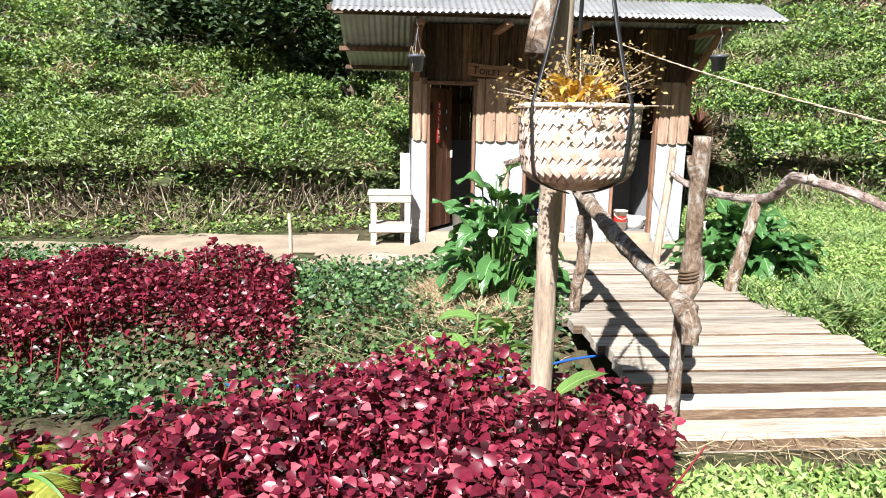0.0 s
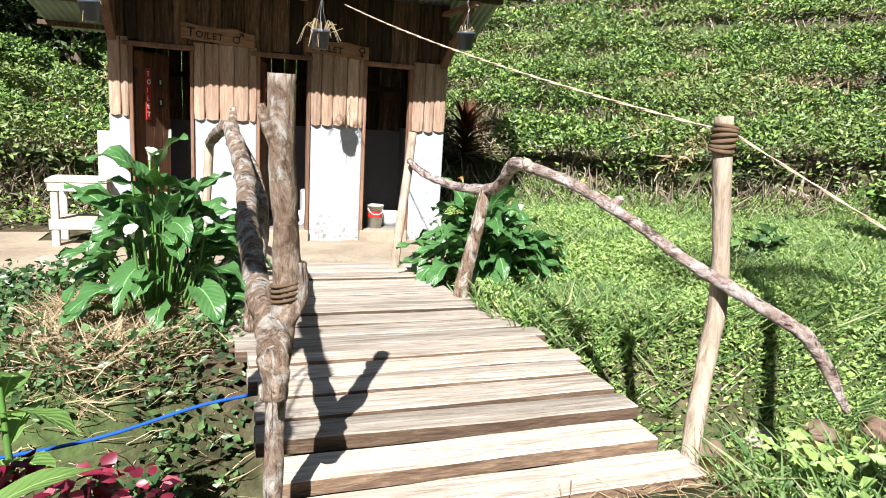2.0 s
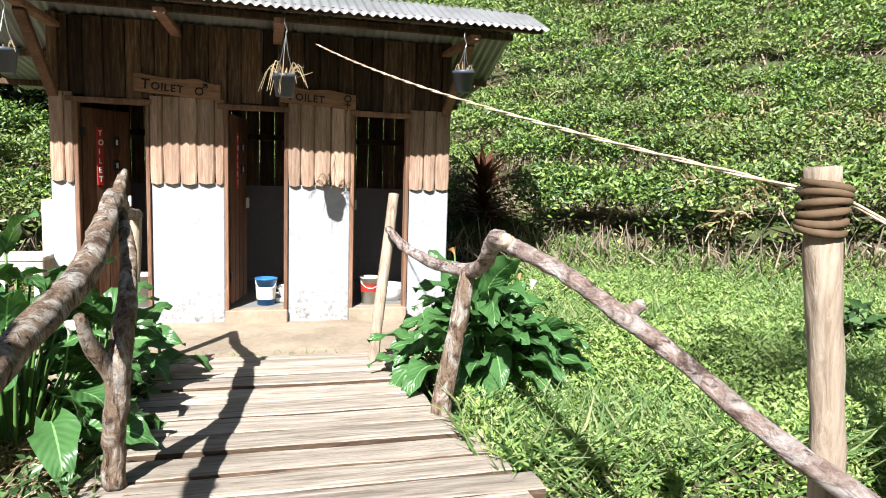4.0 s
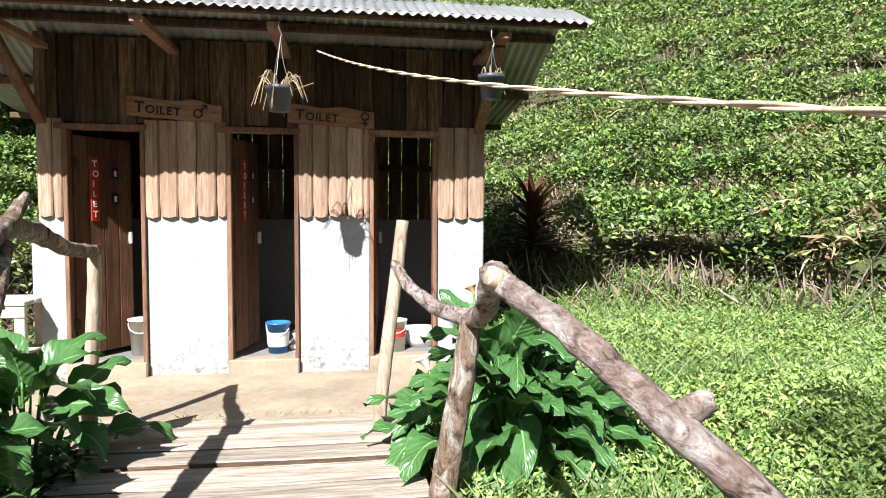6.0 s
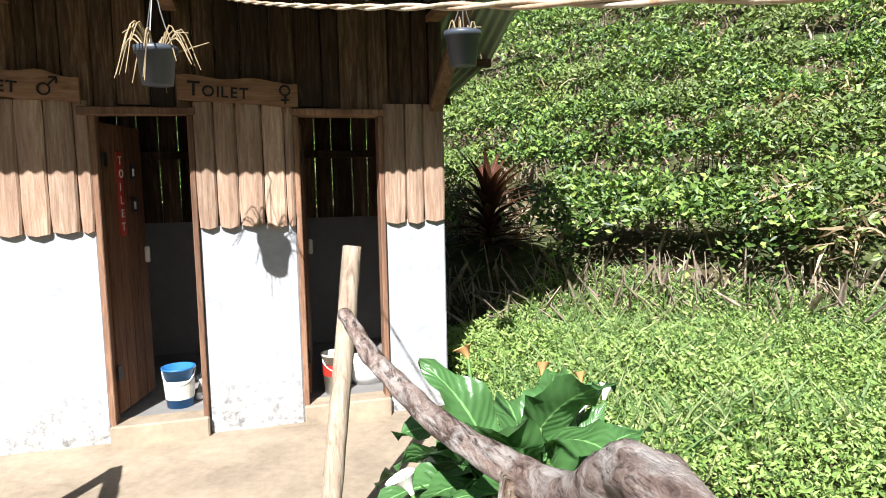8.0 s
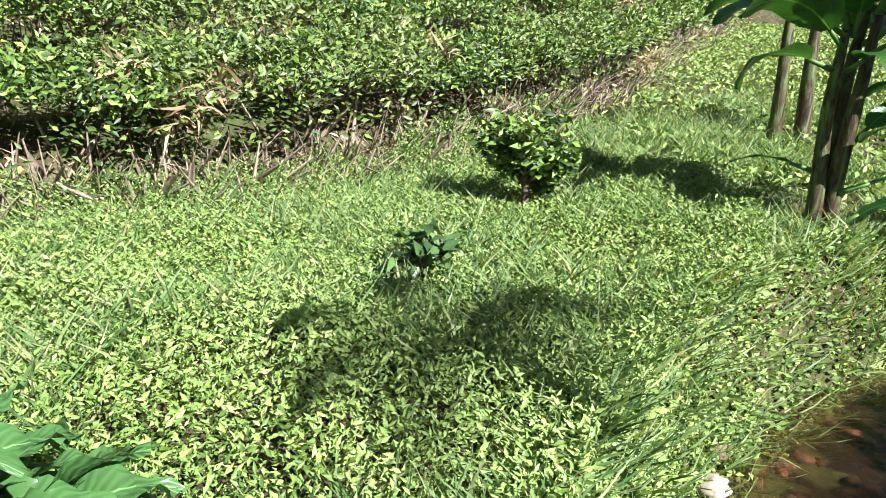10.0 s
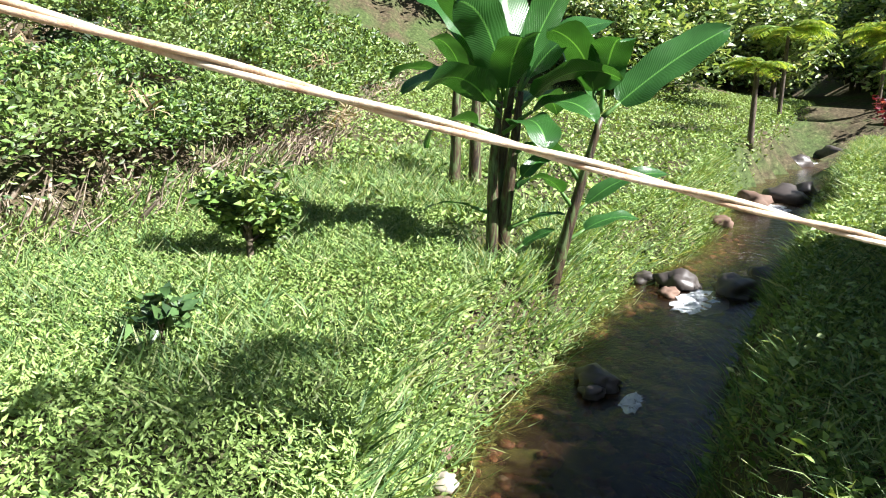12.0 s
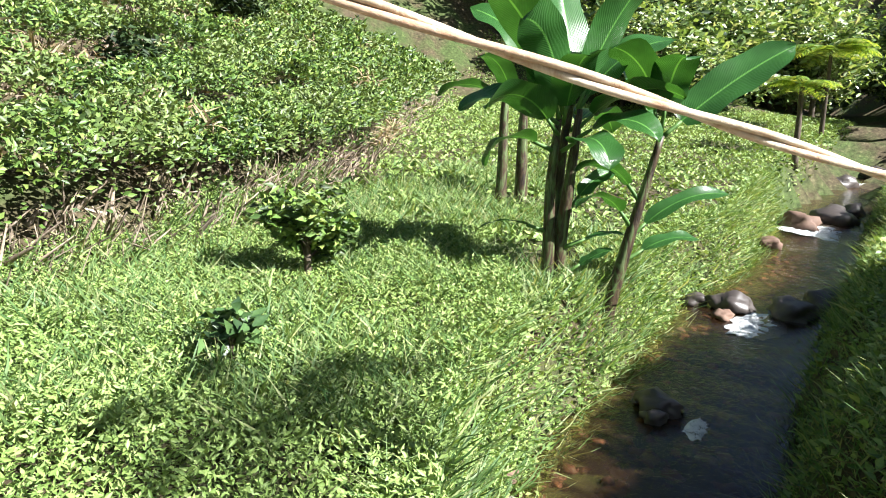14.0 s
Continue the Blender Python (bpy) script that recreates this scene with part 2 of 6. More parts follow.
LEAF_FOLD = (np.array([(0, 0, 0), (0.42, -0.5, 0.10), (0.42, 0.5, 0.10), (1, 0, -0.06)]), np.array([(0, 1, 3), (0, 3, 2)]))
LEAF_OVAL = (np.array([(0, 0, 0), (0.28, -0.46, 0.09), (0.28, 0, 0.0), (0.28, 0.46, 0.09), (0.68, -0.40, 0.05), (0.68, 0, -0.05), (0.68, 0.40, 0.05), (1, 0, -0.16)]),
             np.array([(0, 1, 2), (0, 2, 3), (1, 4, 5), (1, 5, 2), (2, 5, 6), (2, 6, 3), (4, 7, 5), (5, 7, 6)]))
BLADE = (np.array([(0, -0.5, 0), (0, 0.5, 0), (0.55, -0.35, 0.05), (0.55, 0.35, 0.05), (1, 0, -0.16)]), np.array([(0, 1, 3), (0, 3, 2), (2, 3, 4)]))


def scatter(template, pos, along, normal, length, width):
    """Many leaves in one mesh: base point, direction and facing of each."""
    tv, tf = template
    along = along / (np.linalg.norm(along, axis=1)[:, None] + 1e-9)
    side = np.cross(normal, along)
    side /= np.linalg.norm(side, axis=1)[:, None] + 1e-9
    nor = np.cross(along, side)
    n, k = len(pos), len(tv)
    v = (pos[:, None, :] + along[:, None, :] * (tv[None, :, 0, None] * length[:, None, None])
         + side[:, None, :] * (tv[None, :, 1, None] * width[:, None, None]) + nor[:, None, :] * (tv[None, :, 2, None] * length[:, None, None]))
    f = tf[None] + (np.arange(n) * k)[:, None, None]
    return v.reshape(-1, 3), f.reshape(-1, tf.shape[1])


def rand_dirs(n, rng, flat=0.5):
    a = rng.uniform(0, 2 * math.pi, n)
    d = np.stack([np.cos(a), np.sin(a), rng.normal(0.1, flat, n)], 1)
    return d / np.linalg.norm(d, axis=1)[:, None]


def rand_up(n, rng, tilt=0.6, lean=(0, 0, 1)):
    u = np.array(lean)[None] + rng.normal(0, tilt, (n, 3))
    return u / np.linalg.norm(u, axis=1)[:, None]


def fbm(x, y, scale, seed=0):
    """Smooth value noise on arrays, about -1 to 1."""
    tot, amp, s = np.zeros_like(np.asarray(x, float)), 1.0, scale
    for o in range(3):
        xs, ys = x * s + seed * 13.7 + o * 5.1, y * s + seed * 7.3 - o * 3.3
        xi, yi = np.floor(xs), np.floor(ys)
        u, w = xs - xi, ys - yi
        u, w = u * u * (3 - 2 * u), w * w * (3 - 2 * w)

        def cell(a, b):
            q = np.sin(a * 127.1 + b * 311.7) * 43758.5453
            return (q - np.floor(q)) * 2 - 1
        tot = tot + amp * ((cell(xi, yi) * (1 - u) + cell(xi + 1, yi) * u) * (1 - w) + (cell(xi, yi + 1) * (1 - u) + cell(xi + 1, yi + 1) * u) * w)
        amp *= 0.5
        s *= 2.1
    return tot / 1.75


# ---------------------------------------------------------------- the lie of the land
STREAM = spline([(-60, 9), (-20, 5.6), (-6, 5.0), (0, 4.9), (3, 4.95), (5, 4.85), (6.8, 4.42), (8.45, 3.3), (9.8, 2.35), (11.0, 1.45), (12.9, -0.35), (16.5, -2.9), (21.8, -7.3), (30, -13.4), (38, -19), (60, -30), (160, -80)], 8)
HILL = spline([(-160, 30), (-40, 12.5), (-12, 10.6), (-5, 10.3), (-1, 10.9), (1.5, 11.9), (3.8, 11.5), (5.4, 10.6), (6.6, 9.75), (7.7, 8.9), (9.2, 8.1), (11.4, 7.2), (14, 6.6), (18, 6.0), (26, 5.0), (40, 1), (80, -14), (200, -60)], 8)


def line_distance(x, y, line):
    """Distance to a polyline, signed: positive on the line's left side."""
    sh = np.shape(x)
    p = np.stack([np.ravel(x), np.ravel(y)], 1)
    best, sign = np.full(len(p), 1e9), np.ones(len(p))
    for a, b in zip(line[:-1, :2], line[1:, :2]):
        ab = b - a
        t = np.clip(((p - a) @ ab) / (ab @ ab), 0, 1)
        q = p - (a + t[:, None] * ab)
        d = np.hypot(q[:, 0], q[:, 1])
        s = np.sign(ab[0] * (p[:, 1] - a[1]) - ab[1] * (p[:, 0] - a[0]))
        near = d < best - 1e-9
        best, sign = np.where(near, d, best), np.where(near, s, sign)
    return (best * sign).reshape(sh)


def water_level(x):
    return -0.95 + 0.078 * np.clip(x - 5, 0, 40) + 0.03 * np.clip(x - 13, 0, 30) - 0.01 * np.clip(-x, 0, 50)


def step(a, b, x):
    t = np.clip((x - a) / (b - a), 0, 1)
    return t * t * (3 - 2 * t)


def land(x, y):
    """Height of the ground."""
    x, y = np.asarray(x, float), np.asarray(y, float)
    ds = line_distance(x, y, STREAM)
    dh = line_distance(x, y, HILL)
    w = water_level(x)
    north = ds > 0
    meadow = -0.12 + 0.055 * np.clip(x - 4.5, 0, 30) + 0.06 * np.clip(x - 11, 0, 20) + 0.035 * np.clip(ds - 1.5, 0, 6) * step(3.6, 5.5, x)
    south = np.maximum(-0.13 * np.ones_like(x), w + 0.95) + 0.04 * np.clip(-ds - 6, 0, 40)
    south = south - 0.13 * step(2.5, 3.4, y) * step(0.9, 1.5, x) * step(5.2, 4.2, x)
    base = np.where(north, meadow, south)
    base = base + 0.05 * fbm(x, y, 0.7, 3) * step(4.0, 5.0, np.abs(x - 1.5) + np.abs(ds) * 0.0 + 1.0)
    d = np.clip(dh, 0, None)
    slope = 0.40 * d + 0.25 * step(0.0, 0.8, d)
    slope = slope + 0.5 * fbm(x, y, 0.13, 5) * step(2, 12, d) - 0.12 * np.sin(d * 2 * math.pi / 1.25) * step(0.3, 2, d)
    base = base + slope
    far = np.clip(-ds - 16, 0, None)
    base = base + 0.30 * far + 0.55 * np.clip(x - 32, 0, 60) * step(3, 14, np.abs(ds))
    half = 0.28 + 0.36 * step(0.5, 2.0, x) + 0.10 * step(5, 7, x) + 0.12 * fbm(x, y, 0.9, 8)
    wide = np.where(north, 0.40 + 0.9 * step(1.2, -0.5, x), 0.34 + 0.16 * step(4.5, 7, x))
    bank = step(0, 1, (np.abs(ds) - half) / wide)
    return (w - 0.22) * (1 - bank) + base * bank


# tables of the three fields, for quick look-up
GX, GY, GS = np.arange(-24, 46, 0.14), np.arange(-16, 44, 0.14), 0.14
_gx, _gy = np.meshgrid(GX, GY)
TABLE = {"ds": line_distance(_gx, _gy, STREAM), "dh": line_distance(_gx, _gy, HILL), "land": land(_gx, _gy)}


def field(name, x, y):
    """Bilinear look-up of a field near the walk."""
    u, v = np.clip((np.asarray(x, float) - GX[0]) / GS, 0, len(GX) - 2.001), np.clip((np.asarray(y, float) - GY[0]) / GS, 0, len(GY) - 2.001)
    i, j = u.astype(int), v.astype(int)
    u, v, t = u - i, v - j, TABLE[name]
    return (t[j, i] * (1 - u) + t[j, i + 1] * u) * (1 - v) + (t[j + 1, i] * (1 - u) + t[j + 1, i + 1] * u) * v


# ---------------------------------------------------------------- ground and water
def grid_axis(lo, hi, fine_lo, fine_hi, step_fine):
    a = list(np.arange(fine_lo, fine_hi, step_fine))
    s, v = step_fine, fine_hi
    while v < hi:
        a.append(v)
        s = min(s * 1.22, 25)
        v += s
    a.append(hi)
    s, v, low = step_fine, fine_lo, []
    while v > lo:
        s = min(s * 1.22, 25)
        v -= s
        low.append(max(v, lo))
    return np.array(low[::-1] + a)


def sheet(xs, ys, zf):
    gx, gy = np.meshgrid(xs, ys)
    v = np.stack([gx, gy, zf(gx, gy)], -1).reshape(-1, 3)
    nx, ny = len(xs), len(ys)
    i = (np.arange(ny - 1)[:, None] * nx + np.arange(nx - 1)[None]).ravel()
    return v, np.stack([i, i + 1, i + nx + 1, i + nx], 1)


def ground_material():
    m = Mat("ground_soil")
    v = m.coord()
    a = m.noise(7, 6, 0.7, v)
    b = m.noise(0.5, 4, 0.6, v)
    soil = m.ramp(a, [(0.3, (0.03, 0.02, 0.013)), (0.55, (0.085, 0.06, 0.04)), (0.75, (0.19, 0.15, 0.10))])
    green = m.ramp(a, [(0.3, (0.02, 0.032, 0.010)), (0.6, (0.07, 0.105, 0.032)), (0.8, (0.18, 0.20, 0.08))])
    col = m.mix(m.ramp(b, [(0.42, (0.15, 0.15, 0.15)), (0.6, (0.9, 0.9, 0.9))]), soil, green)
    m.bump(a, 0.9, 0.03)
    return m.done(col, 0.95, 0.15)


M_GROUND = ground_material()
gv, gf = sheet(grid_axis(-220, 260, -7, 17, 0.16), grid_axis(-220, 260, -2, 15, 0.16), land)
tagged(part("ground", (gv, gf), mat=M_GROUND, smooth=True), "sloping soil and grass of a small valley", "ground", kind="structure")


def water_material():
    m = Mat("stream_water")
    v = m.coord((1, 1, 1))
    rip = m.noise(9, 3, 0.6, v, 0.8)
    fine = m.noise(38, 2, 0.5, v, 0.5)
    h = m.math("ADD", m.math("MULTIPLY", rip, 1.0), m.math("MULTIPLY", fine, 0.35))
    m.bump(h, 0.35, 0.03)
    m.done((0.15, 0.085, 0.045), 0.03, 0.5)
    m.bsdf.inputs["Transmission Weight"].default_value = 0.92
    m.bsdf.inputs["IOR"].default_value = 1.33
    return m.m


M_WATER = water_material()


def water_mesh():
    line = spline(STREAM[::2], 5)
    line = line[(line[:, 0] > -30) & (line[:, 0] < 60)]
    tan = np.gradient(line, axis=0)
    nor = np.stack([-tan[:, 1], tan[:, 0]], 1) / np.linalg.norm(tan, axis=1)[:, None]
    cols = np.linspace(-1.9, 1.9, 15)
    v = np.concatenate([np.concatenate([line[:, :2] + nor * c, (water_level(line[:, 0]) + 0.015 * fbm(line[:, 0] * 3, line[:, 1] * 3 + c, 1.0, 2))[:, None]], 1)[:, None] for c in cols], 1)
    n = len(line)
    i = (np.arange(n - 1)[:, None] * 15 + np.arange(14)[None]).ravel()
    return v.reshape(-1, 3), np.stack([i, i + 15, i + 16, i + 1], 1)


wv, wf = water_mesh()
stream_ob = tagged(part("water", (wv, wf), mat=M_WATER, smooth=True), "clear shallow brown stream over dark stones", "stream", kind="structure")
stream_ob.visible_shadow = False

# ---------------------------------------------------------------- footbridge
bridge = thing("footbridge", "weathered grey plank footbridge over the stream", "bridge")
WALL = 9.67


def edge_left(y):
    return 1.78 - 0.055 * (y - 4.1)


def edge_right(y):
    return 3.52 + 0.16 * math.sin((y - 3.9) * 1.1) - 0.045 * (y - 4.0)


def wane(ob):
    """Rough brown sawn edges on the two long sides of a board."""
    ob.data.materials.append(M_WANE)
    for f in ob.data.polygons:
        if abs(f.normal.y) > 0.8:
            f.material_index = 1


def plank(y0, y1, ztop, xl, xr, rng):
    """One sawn board across the bridge, with waney edges."""
    vs, fs, nx = [], [], 14
    th = 0.07
    for i in range(nx + 1):
        x = xl + (xr - xl) * i / nx
        e0 = y0 + 0.016 * noise.noise(Vector((x * 2.1, y0 * 5, 0))) + (0.006 * rng.random())
        e1 = y1 + 0.016 * noise.noise(Vector((x * 2.1, y1 * 5, 3))) - (0.006 * rng.random())
        z = ztop + 0.006 * noise.noise(Vector((x * 1.3, y0 * 3, 7)))
        c = 0.006
        vs += [(x, e0, z - th), (x, e0, z - c), (x, e0 + c, z), (x, (e0 + e1) / 2, z + 0.003), (x, e1 - c, z), (x, e1, z - c), (x, e1, z - th)]
    for i in range(nx):
        for k in range(7):
            k2 = (k + 1) % 7
            fs.append((i * 7 + k, (i + 1) * 7 + k, (i + 1) * 7 + k2, i * 7 + k2))
    fs += [tuple(range(7)), tuple(nx * 7 + k for k in range(6, -1, -1))]
    return vs, fs


prng = np.random.default_rng(3)
y = 3.60
deck_rows = []
while y < 7.75:
    wdt = prng.uniform(0.17, 0.25)
    deck_rows.append((y, min(y + wdt, 7.8)))
    y += wdt + 0.026
for i, (a, b) in enumerate(deck_rows):
    c = (a + b) / 2
    low = -0.014 - 0.046 * (4 - i) if i < 4 else prng.uniform(-0.012, 0.008)
    wane(part("plank", plank(a, b, low, edge_left(c) + prng.uniform(-0.05, 0.05), edge_right(c) + prng.uniform(-0.07, 0.07), prng), bridge, mat=M_PLANK))
for bx in (2.0, 2.6, 3.2):
    part("beam", tube([(bx, 4.55, -0.16), (bx + 0.03, 5.9, -0.155), (bx - 0.05, 7.6, -0.16)], [0.075, 0.08, 0.075], 10, 5, 0.1), bridge, mat=M_TRUNK, smooth=True)


# ---------------------------------------------------------------- posts and rails
def log_post(name, label, pts, radii, mat=M_POLE, group="", bump=0.10, seg=14, cat="post"):
    p = thing(name, label, cat, group, pts[0])
    q = [tuple(np.array(a) - np.array(pts[0])) for a in pts]
    part("trunk", tube(q, radii, seg, 6, bump, True, 11), p, mat=mat, smooth=True)
    return p


def limb(p, pts, radii, mat=M_BARK, name="branch", bump=0.16):
    q = [tuple(np.array(a) - np.array(p.location)) for a in pts]
    part(name, tube(q, radii, 12, 6, bump, True, 9), p, mat=mat, smooth=True)


pole_r = log_post("rope_pole", "bare debarked pole beside the footbridge, rope wound on top", [(3.60, 4.16, -0.45), (3.64, 4.19, -0.05), (3.70, 4.24, 0.25), (3.76, 4.28, 0.58), (3.735, 4.285, 0.9), (3.69, 4.285, 1.2), (3.668, 4.285, 1.425)], [0.046, 0.043, 0.043, 0.042, 0.040, 0.042, 0.040], bump=0.12, seg=18)
pole_l = log_post("forked_pole", "bare forked pole standing beside the footbridge, bound with twine", [(1.75, 4.03, -0.25), (1.755, 4.03, 0.1), (1.77, 4.045, 0.5), (1.795, 4.05, 0.78), (1.785, 4.02, 1.0), (1.765, 3.98, 1.25), (1.762, 3.965, 1.44)], [0.034, 0.033, 0.036, 0.046, 0.041, 0.040, 0.040], M_BARK, bump=0.16, seg=20)
limb(pole_l, [(1.755, 3.98, 1.22), (1.722, 3.975, 1.30), (1.705, 3.97, 1.35)], [0.024, 0.020, 0.010], name="fork", bump=0.2)
limb(pole_l, [(1.77, 4.04, 0.62), (1.83, 4.035, 0.74), (1.835, 4.03, 0.86)], [0.030, 0.032, 0.018], name="splice", bump=0.2)
for k in range(4):
    part("binding", tube([(0.048 * math.cos(a) + 0.043, 0.048 * math.sin(a) + 0.02, 0.985 + 0.017 * k + 0.010 * math.sin(a + 2)) for a in np.linspace(0, 2 * math.pi, 14)], [0.006] * 14, 6, 2, 0.1, False), pole_l, "old twine binding", M_TWINE, True)
post_2 = log_post("rail_post", "short leaning branch post with pale bark carrying the rail", [(3.40, 6.66, -0.12), (3.42, 6.63, 0.1), (3.47, 6.56, 0.5), (3.515, 6.51, 0.86)], [0.06, 0.06, 0.052, 0.047], M_BARK, "rail posts", 0.14, 18)
post_r = log_post("rail_post", "thin upright branch post at the end of the footbridge", [(3.21, 7.92, -0.12), (3.23, 7.92, 0.2), (3.31, 7.98, 0.8), (3.366, 8.04, 1.235)], [0.045, 0.043, 0.042, 0.04], M_POLE, "rail posts")
post_lb = log_post("rail_post", "grey upright branch post in front of the lilies", [(1.47, 8.08, -0.15), (1.48, 8.08, 0.2), (1.52, 8.06, 0.7), (1.54, 8.04, 1.05)], [0.045, 0.043, 0.04, 0.04], M_POLE, "rail posts")
post_lf = log_post("rail_post", "knobbly forked branch post on the planks", [(1.79, 6.04, 0.0), (1.795, 6.02, 0.2), (1.82, 5.98, 0.42), (1.84, 5.98, 0.62), (1.845, 6.1, 0.80), (1.81, 6.32, 0.98), (1.73, 6.60, 1.16)], [0.052, 0.046, 0.050, 0.048, 0.040, 0.034, 0.024], M_BARK, "rail posts", 0.24, 18)
limb(post_lf, [(1.825, 5.98, 0.46), (1.78, 5.92, 0.58), (1.745, 5.85, 0.70), (1.73, 5.80, 0.80)], [0.036, 0.034, 0.03, 0.022], name="fork", bump=0.25)

rail_r = thing("handrail", "long curved natural branch used as handrail", "handrail", at=(3.5, 5.6, 1.1))
limb(rail_r, [(4.009, 3.755, 0.262), (3.95, 3.79, 0.38), (3.87, 3.85, 0.53), (3.80, 3.93, 0.60), (3.72, 4.20, 0.69), (3.66, 4.40, 0.76), (3.58, 4.70, 0.885), (3.51, 4.95, 0.975), (3.47, 5.2, 1.04), (3.445, 5.45, 1.075), (3.445, 5.7, 1.092), (3.465, 5.88, 1.096), (3.49, 6.02, 1.080), (3.505, 6.14, 1.01), (3.515, 6.28, 0.92), (3.518, 6.5, 0.862), (3.45, 6.85, 0.84), (3.40, 7.25, 0.85), (3.35, 7.6, 0.89), (3.31, 7.90, 0.97)],
     [0.016, 0.024, 0.030, 0.029, 0.028, 0.028, 0.029, 0.030, 0.031, 0.034, 0.037, 0.042, 0.046, 0.045, 0.042, 0.042, 0.036, 0.035, 0.033, 0.030], M_DRIFT, name="branch", bump=0.30)
limb(rail_r, [(3.45, 5.66, 1.085), (3.405, 5.63, 1.115), (3.385, 5.62, 1.125)], [0.032, 0.030, 0.027], M_POLE, name="branch_stub", bump=0.12)
limb(rail_r, [(3.52, 4.88, 0.95), (3.565, 4.86, 0.985), (3.585, 4.85, 0.995)], [0.026, 0.022, 0.016], M_DRIFT, name="branch_stub", bump=0.2)
rail_l = thing("handrail", "thick crooked natural branch used as handrail, scorched in places", "handrail", at=(1.75, 5.5, 0.9))
limb(rail_l, [(1.755, 3.93, 0.60), (1.735, 4.14, 0.66), (1.72, 4.5, 0.73), (1.715, 5.0, 0.82), (1.735, 5.5, 0.905), (1.745, 5.8, 0.96), (1.725, 6.15, 1.05), (1.695, 6.5, 1.17), (1.675, 6.72, 1.225), (1.62, 7.1, 1.19), (1.56, 7.6, 1.09), (1.54, 8.06, 1.05)],
     [0.050, 0.048, 0.048, 0.050, 0.052, 0.055, 0.054, 0.052, 0.048, 0.044, 0.040, 0.038], name="branch", bump=0.32)
limb(rail_l, [(1.69, 6.70, 1.23), (1.70, 6.78, 1.31), (1.71, 6.82, 1.36)], [0.034, 0.028, 0.014], name="branch_stub", bump=0.3)
limb(rail_l, [(1.75, 3.99, 0.60), (1.745, 3.90, 0.55), (1.74, 3.87, 0.46)], [0.052, 0.054, 0.035], name="branch_end", bump=0.4)

# ---------------------------------------------------------------- the shed


def plaster_material():
    m = Mat("limewashed_plaster")
    v = m.coord()
    a = m.noise(6, 6, 0.7, v)
    b = m.noise(28, 5, 0.7, v)
    sep = m.n("ShaderNodeSeparateXYZ")
    m.link(v, sep.inputs[0])
    worn = m.math("MULTIPLY", m.ramp(sep.outputs[2], [(0.02, (1, 1, 1)), (0.42, (0, 0, 0))]), m.ramp(a, [(0.45, (0, 0, 0)), (0.55, (1, 1, 1))]))
    col = m.ramp(a, [(0.3, (0.26, 0.27, 0.29)), (0.55, (0.345, 0.355, 0.375)), (0.8, (0.39, 0.40, 0.415))])
    col = m.mix(worn, col, m.ramp(b, [(0.35, (0.13, 0.127, 0.123)), (0.65, (0.44, 0.43, 0.41))]))
    m.bump(m.math("ADD", a, m.math("MULTIPLY", b, 0.4)), 0.4, 0.01)
    return m.done(col, 0.85, 0.2)


M_PLASTER = plaster_material()
M_CONCRETE = plain("rough_concrete", (0.22, 0.21, 0.20), 0.9, 0.2, scale=14, bump=0.4)
M_SAND = plain("trodden_sand", (0.37, 0.30, 0.22), 0.95, 0.1, grain=0.55, scale=18, bump=0.9)


def roof_material():
    m = Mat("corrugated_metal")
    v = m.coord()
    a = m.noise(3, 5, 0.6, v)
    b = m.noise(40, 3, 0.6, v)
    col = m.ramp(a, [(0.35, (0.30, 0.30, 0.295)), (0.7, (0.42, 0.42, 0.415))])
    col = m.mix(m.ramp(b, [(0.62, (0, 0, 0)), (0.75, (0.5, 0.5, 0.5))]), col, (0.35, 0.26, 0.18))
    return m.done(col, 0.45, 0.5, 0.55)


M_ROOF = roof_material()
shed = thing("toilet_shed", "small timber and plaster toilet shed with three open doorways", "shed", at=(0, 0, 0))
X0, X1 = 0.55, 4.24
DOORS = ((0.75, 1.378), (2.03, 2.617), (3.224, 3.815))
PIERS = ((X0, 0.75), (1.378, 2.03), (2.617, 3.224), (3.815, X1))
BACK = 11.45
srng = np.random.default_rng(11)


def roof_z(y):
    if y < 9.15:
        return 2.66 + 0.47 * (y - 8.52)
    return 2.956 - 0.44 * (y - 9.15) if y < 10.3 else 2.450 - 0.12 * (y - 10.3)


def board(x0, x1, y0, y1, z0, z1, ragged=0.0):
    """An upright slab board with slightly uneven sides and a rounded foot."""
    vs, fs, n = [], [], 7
    for i in range(n + 1):
        t = i / n
        z = z0 + (z1 - z0) * t
        l = x0 + 0.004 * noise.noise(Vector((x0 * 9, z * 4, 1)))
        r = x1 + 0.004 * noise.noise(Vector((x1 * 9, z * 4, 5)))
        f = y0 + 0.004 * noise.noise(Vector((x0 * 7, z * 3, 9)))
        if ragged and i == 0:
            l, r, z = l + ragged, r - ragged, z
        c = 0.012
        vs += [(l, y1, z), (l, f + c, z), (l + c, f, z), ((l + r) / 2, f - 0.006, z - (0.012 if ragged and i == 0 else 0)), (r - c, f, z), (r, f + c, z), (r, y1, z)]
    for i in range(n):
        for k in range(7):
            k2 = (k + 1) % 7
            fs.append((i * 7 + k, i * 7 + k2, (i + 1) * 7 + k2, (i + 1) * 7 + k))
    fs += [tuple(range(6, -1, -1)), tuple(n * 7 + k for k in range(7))]
    return vs, fs


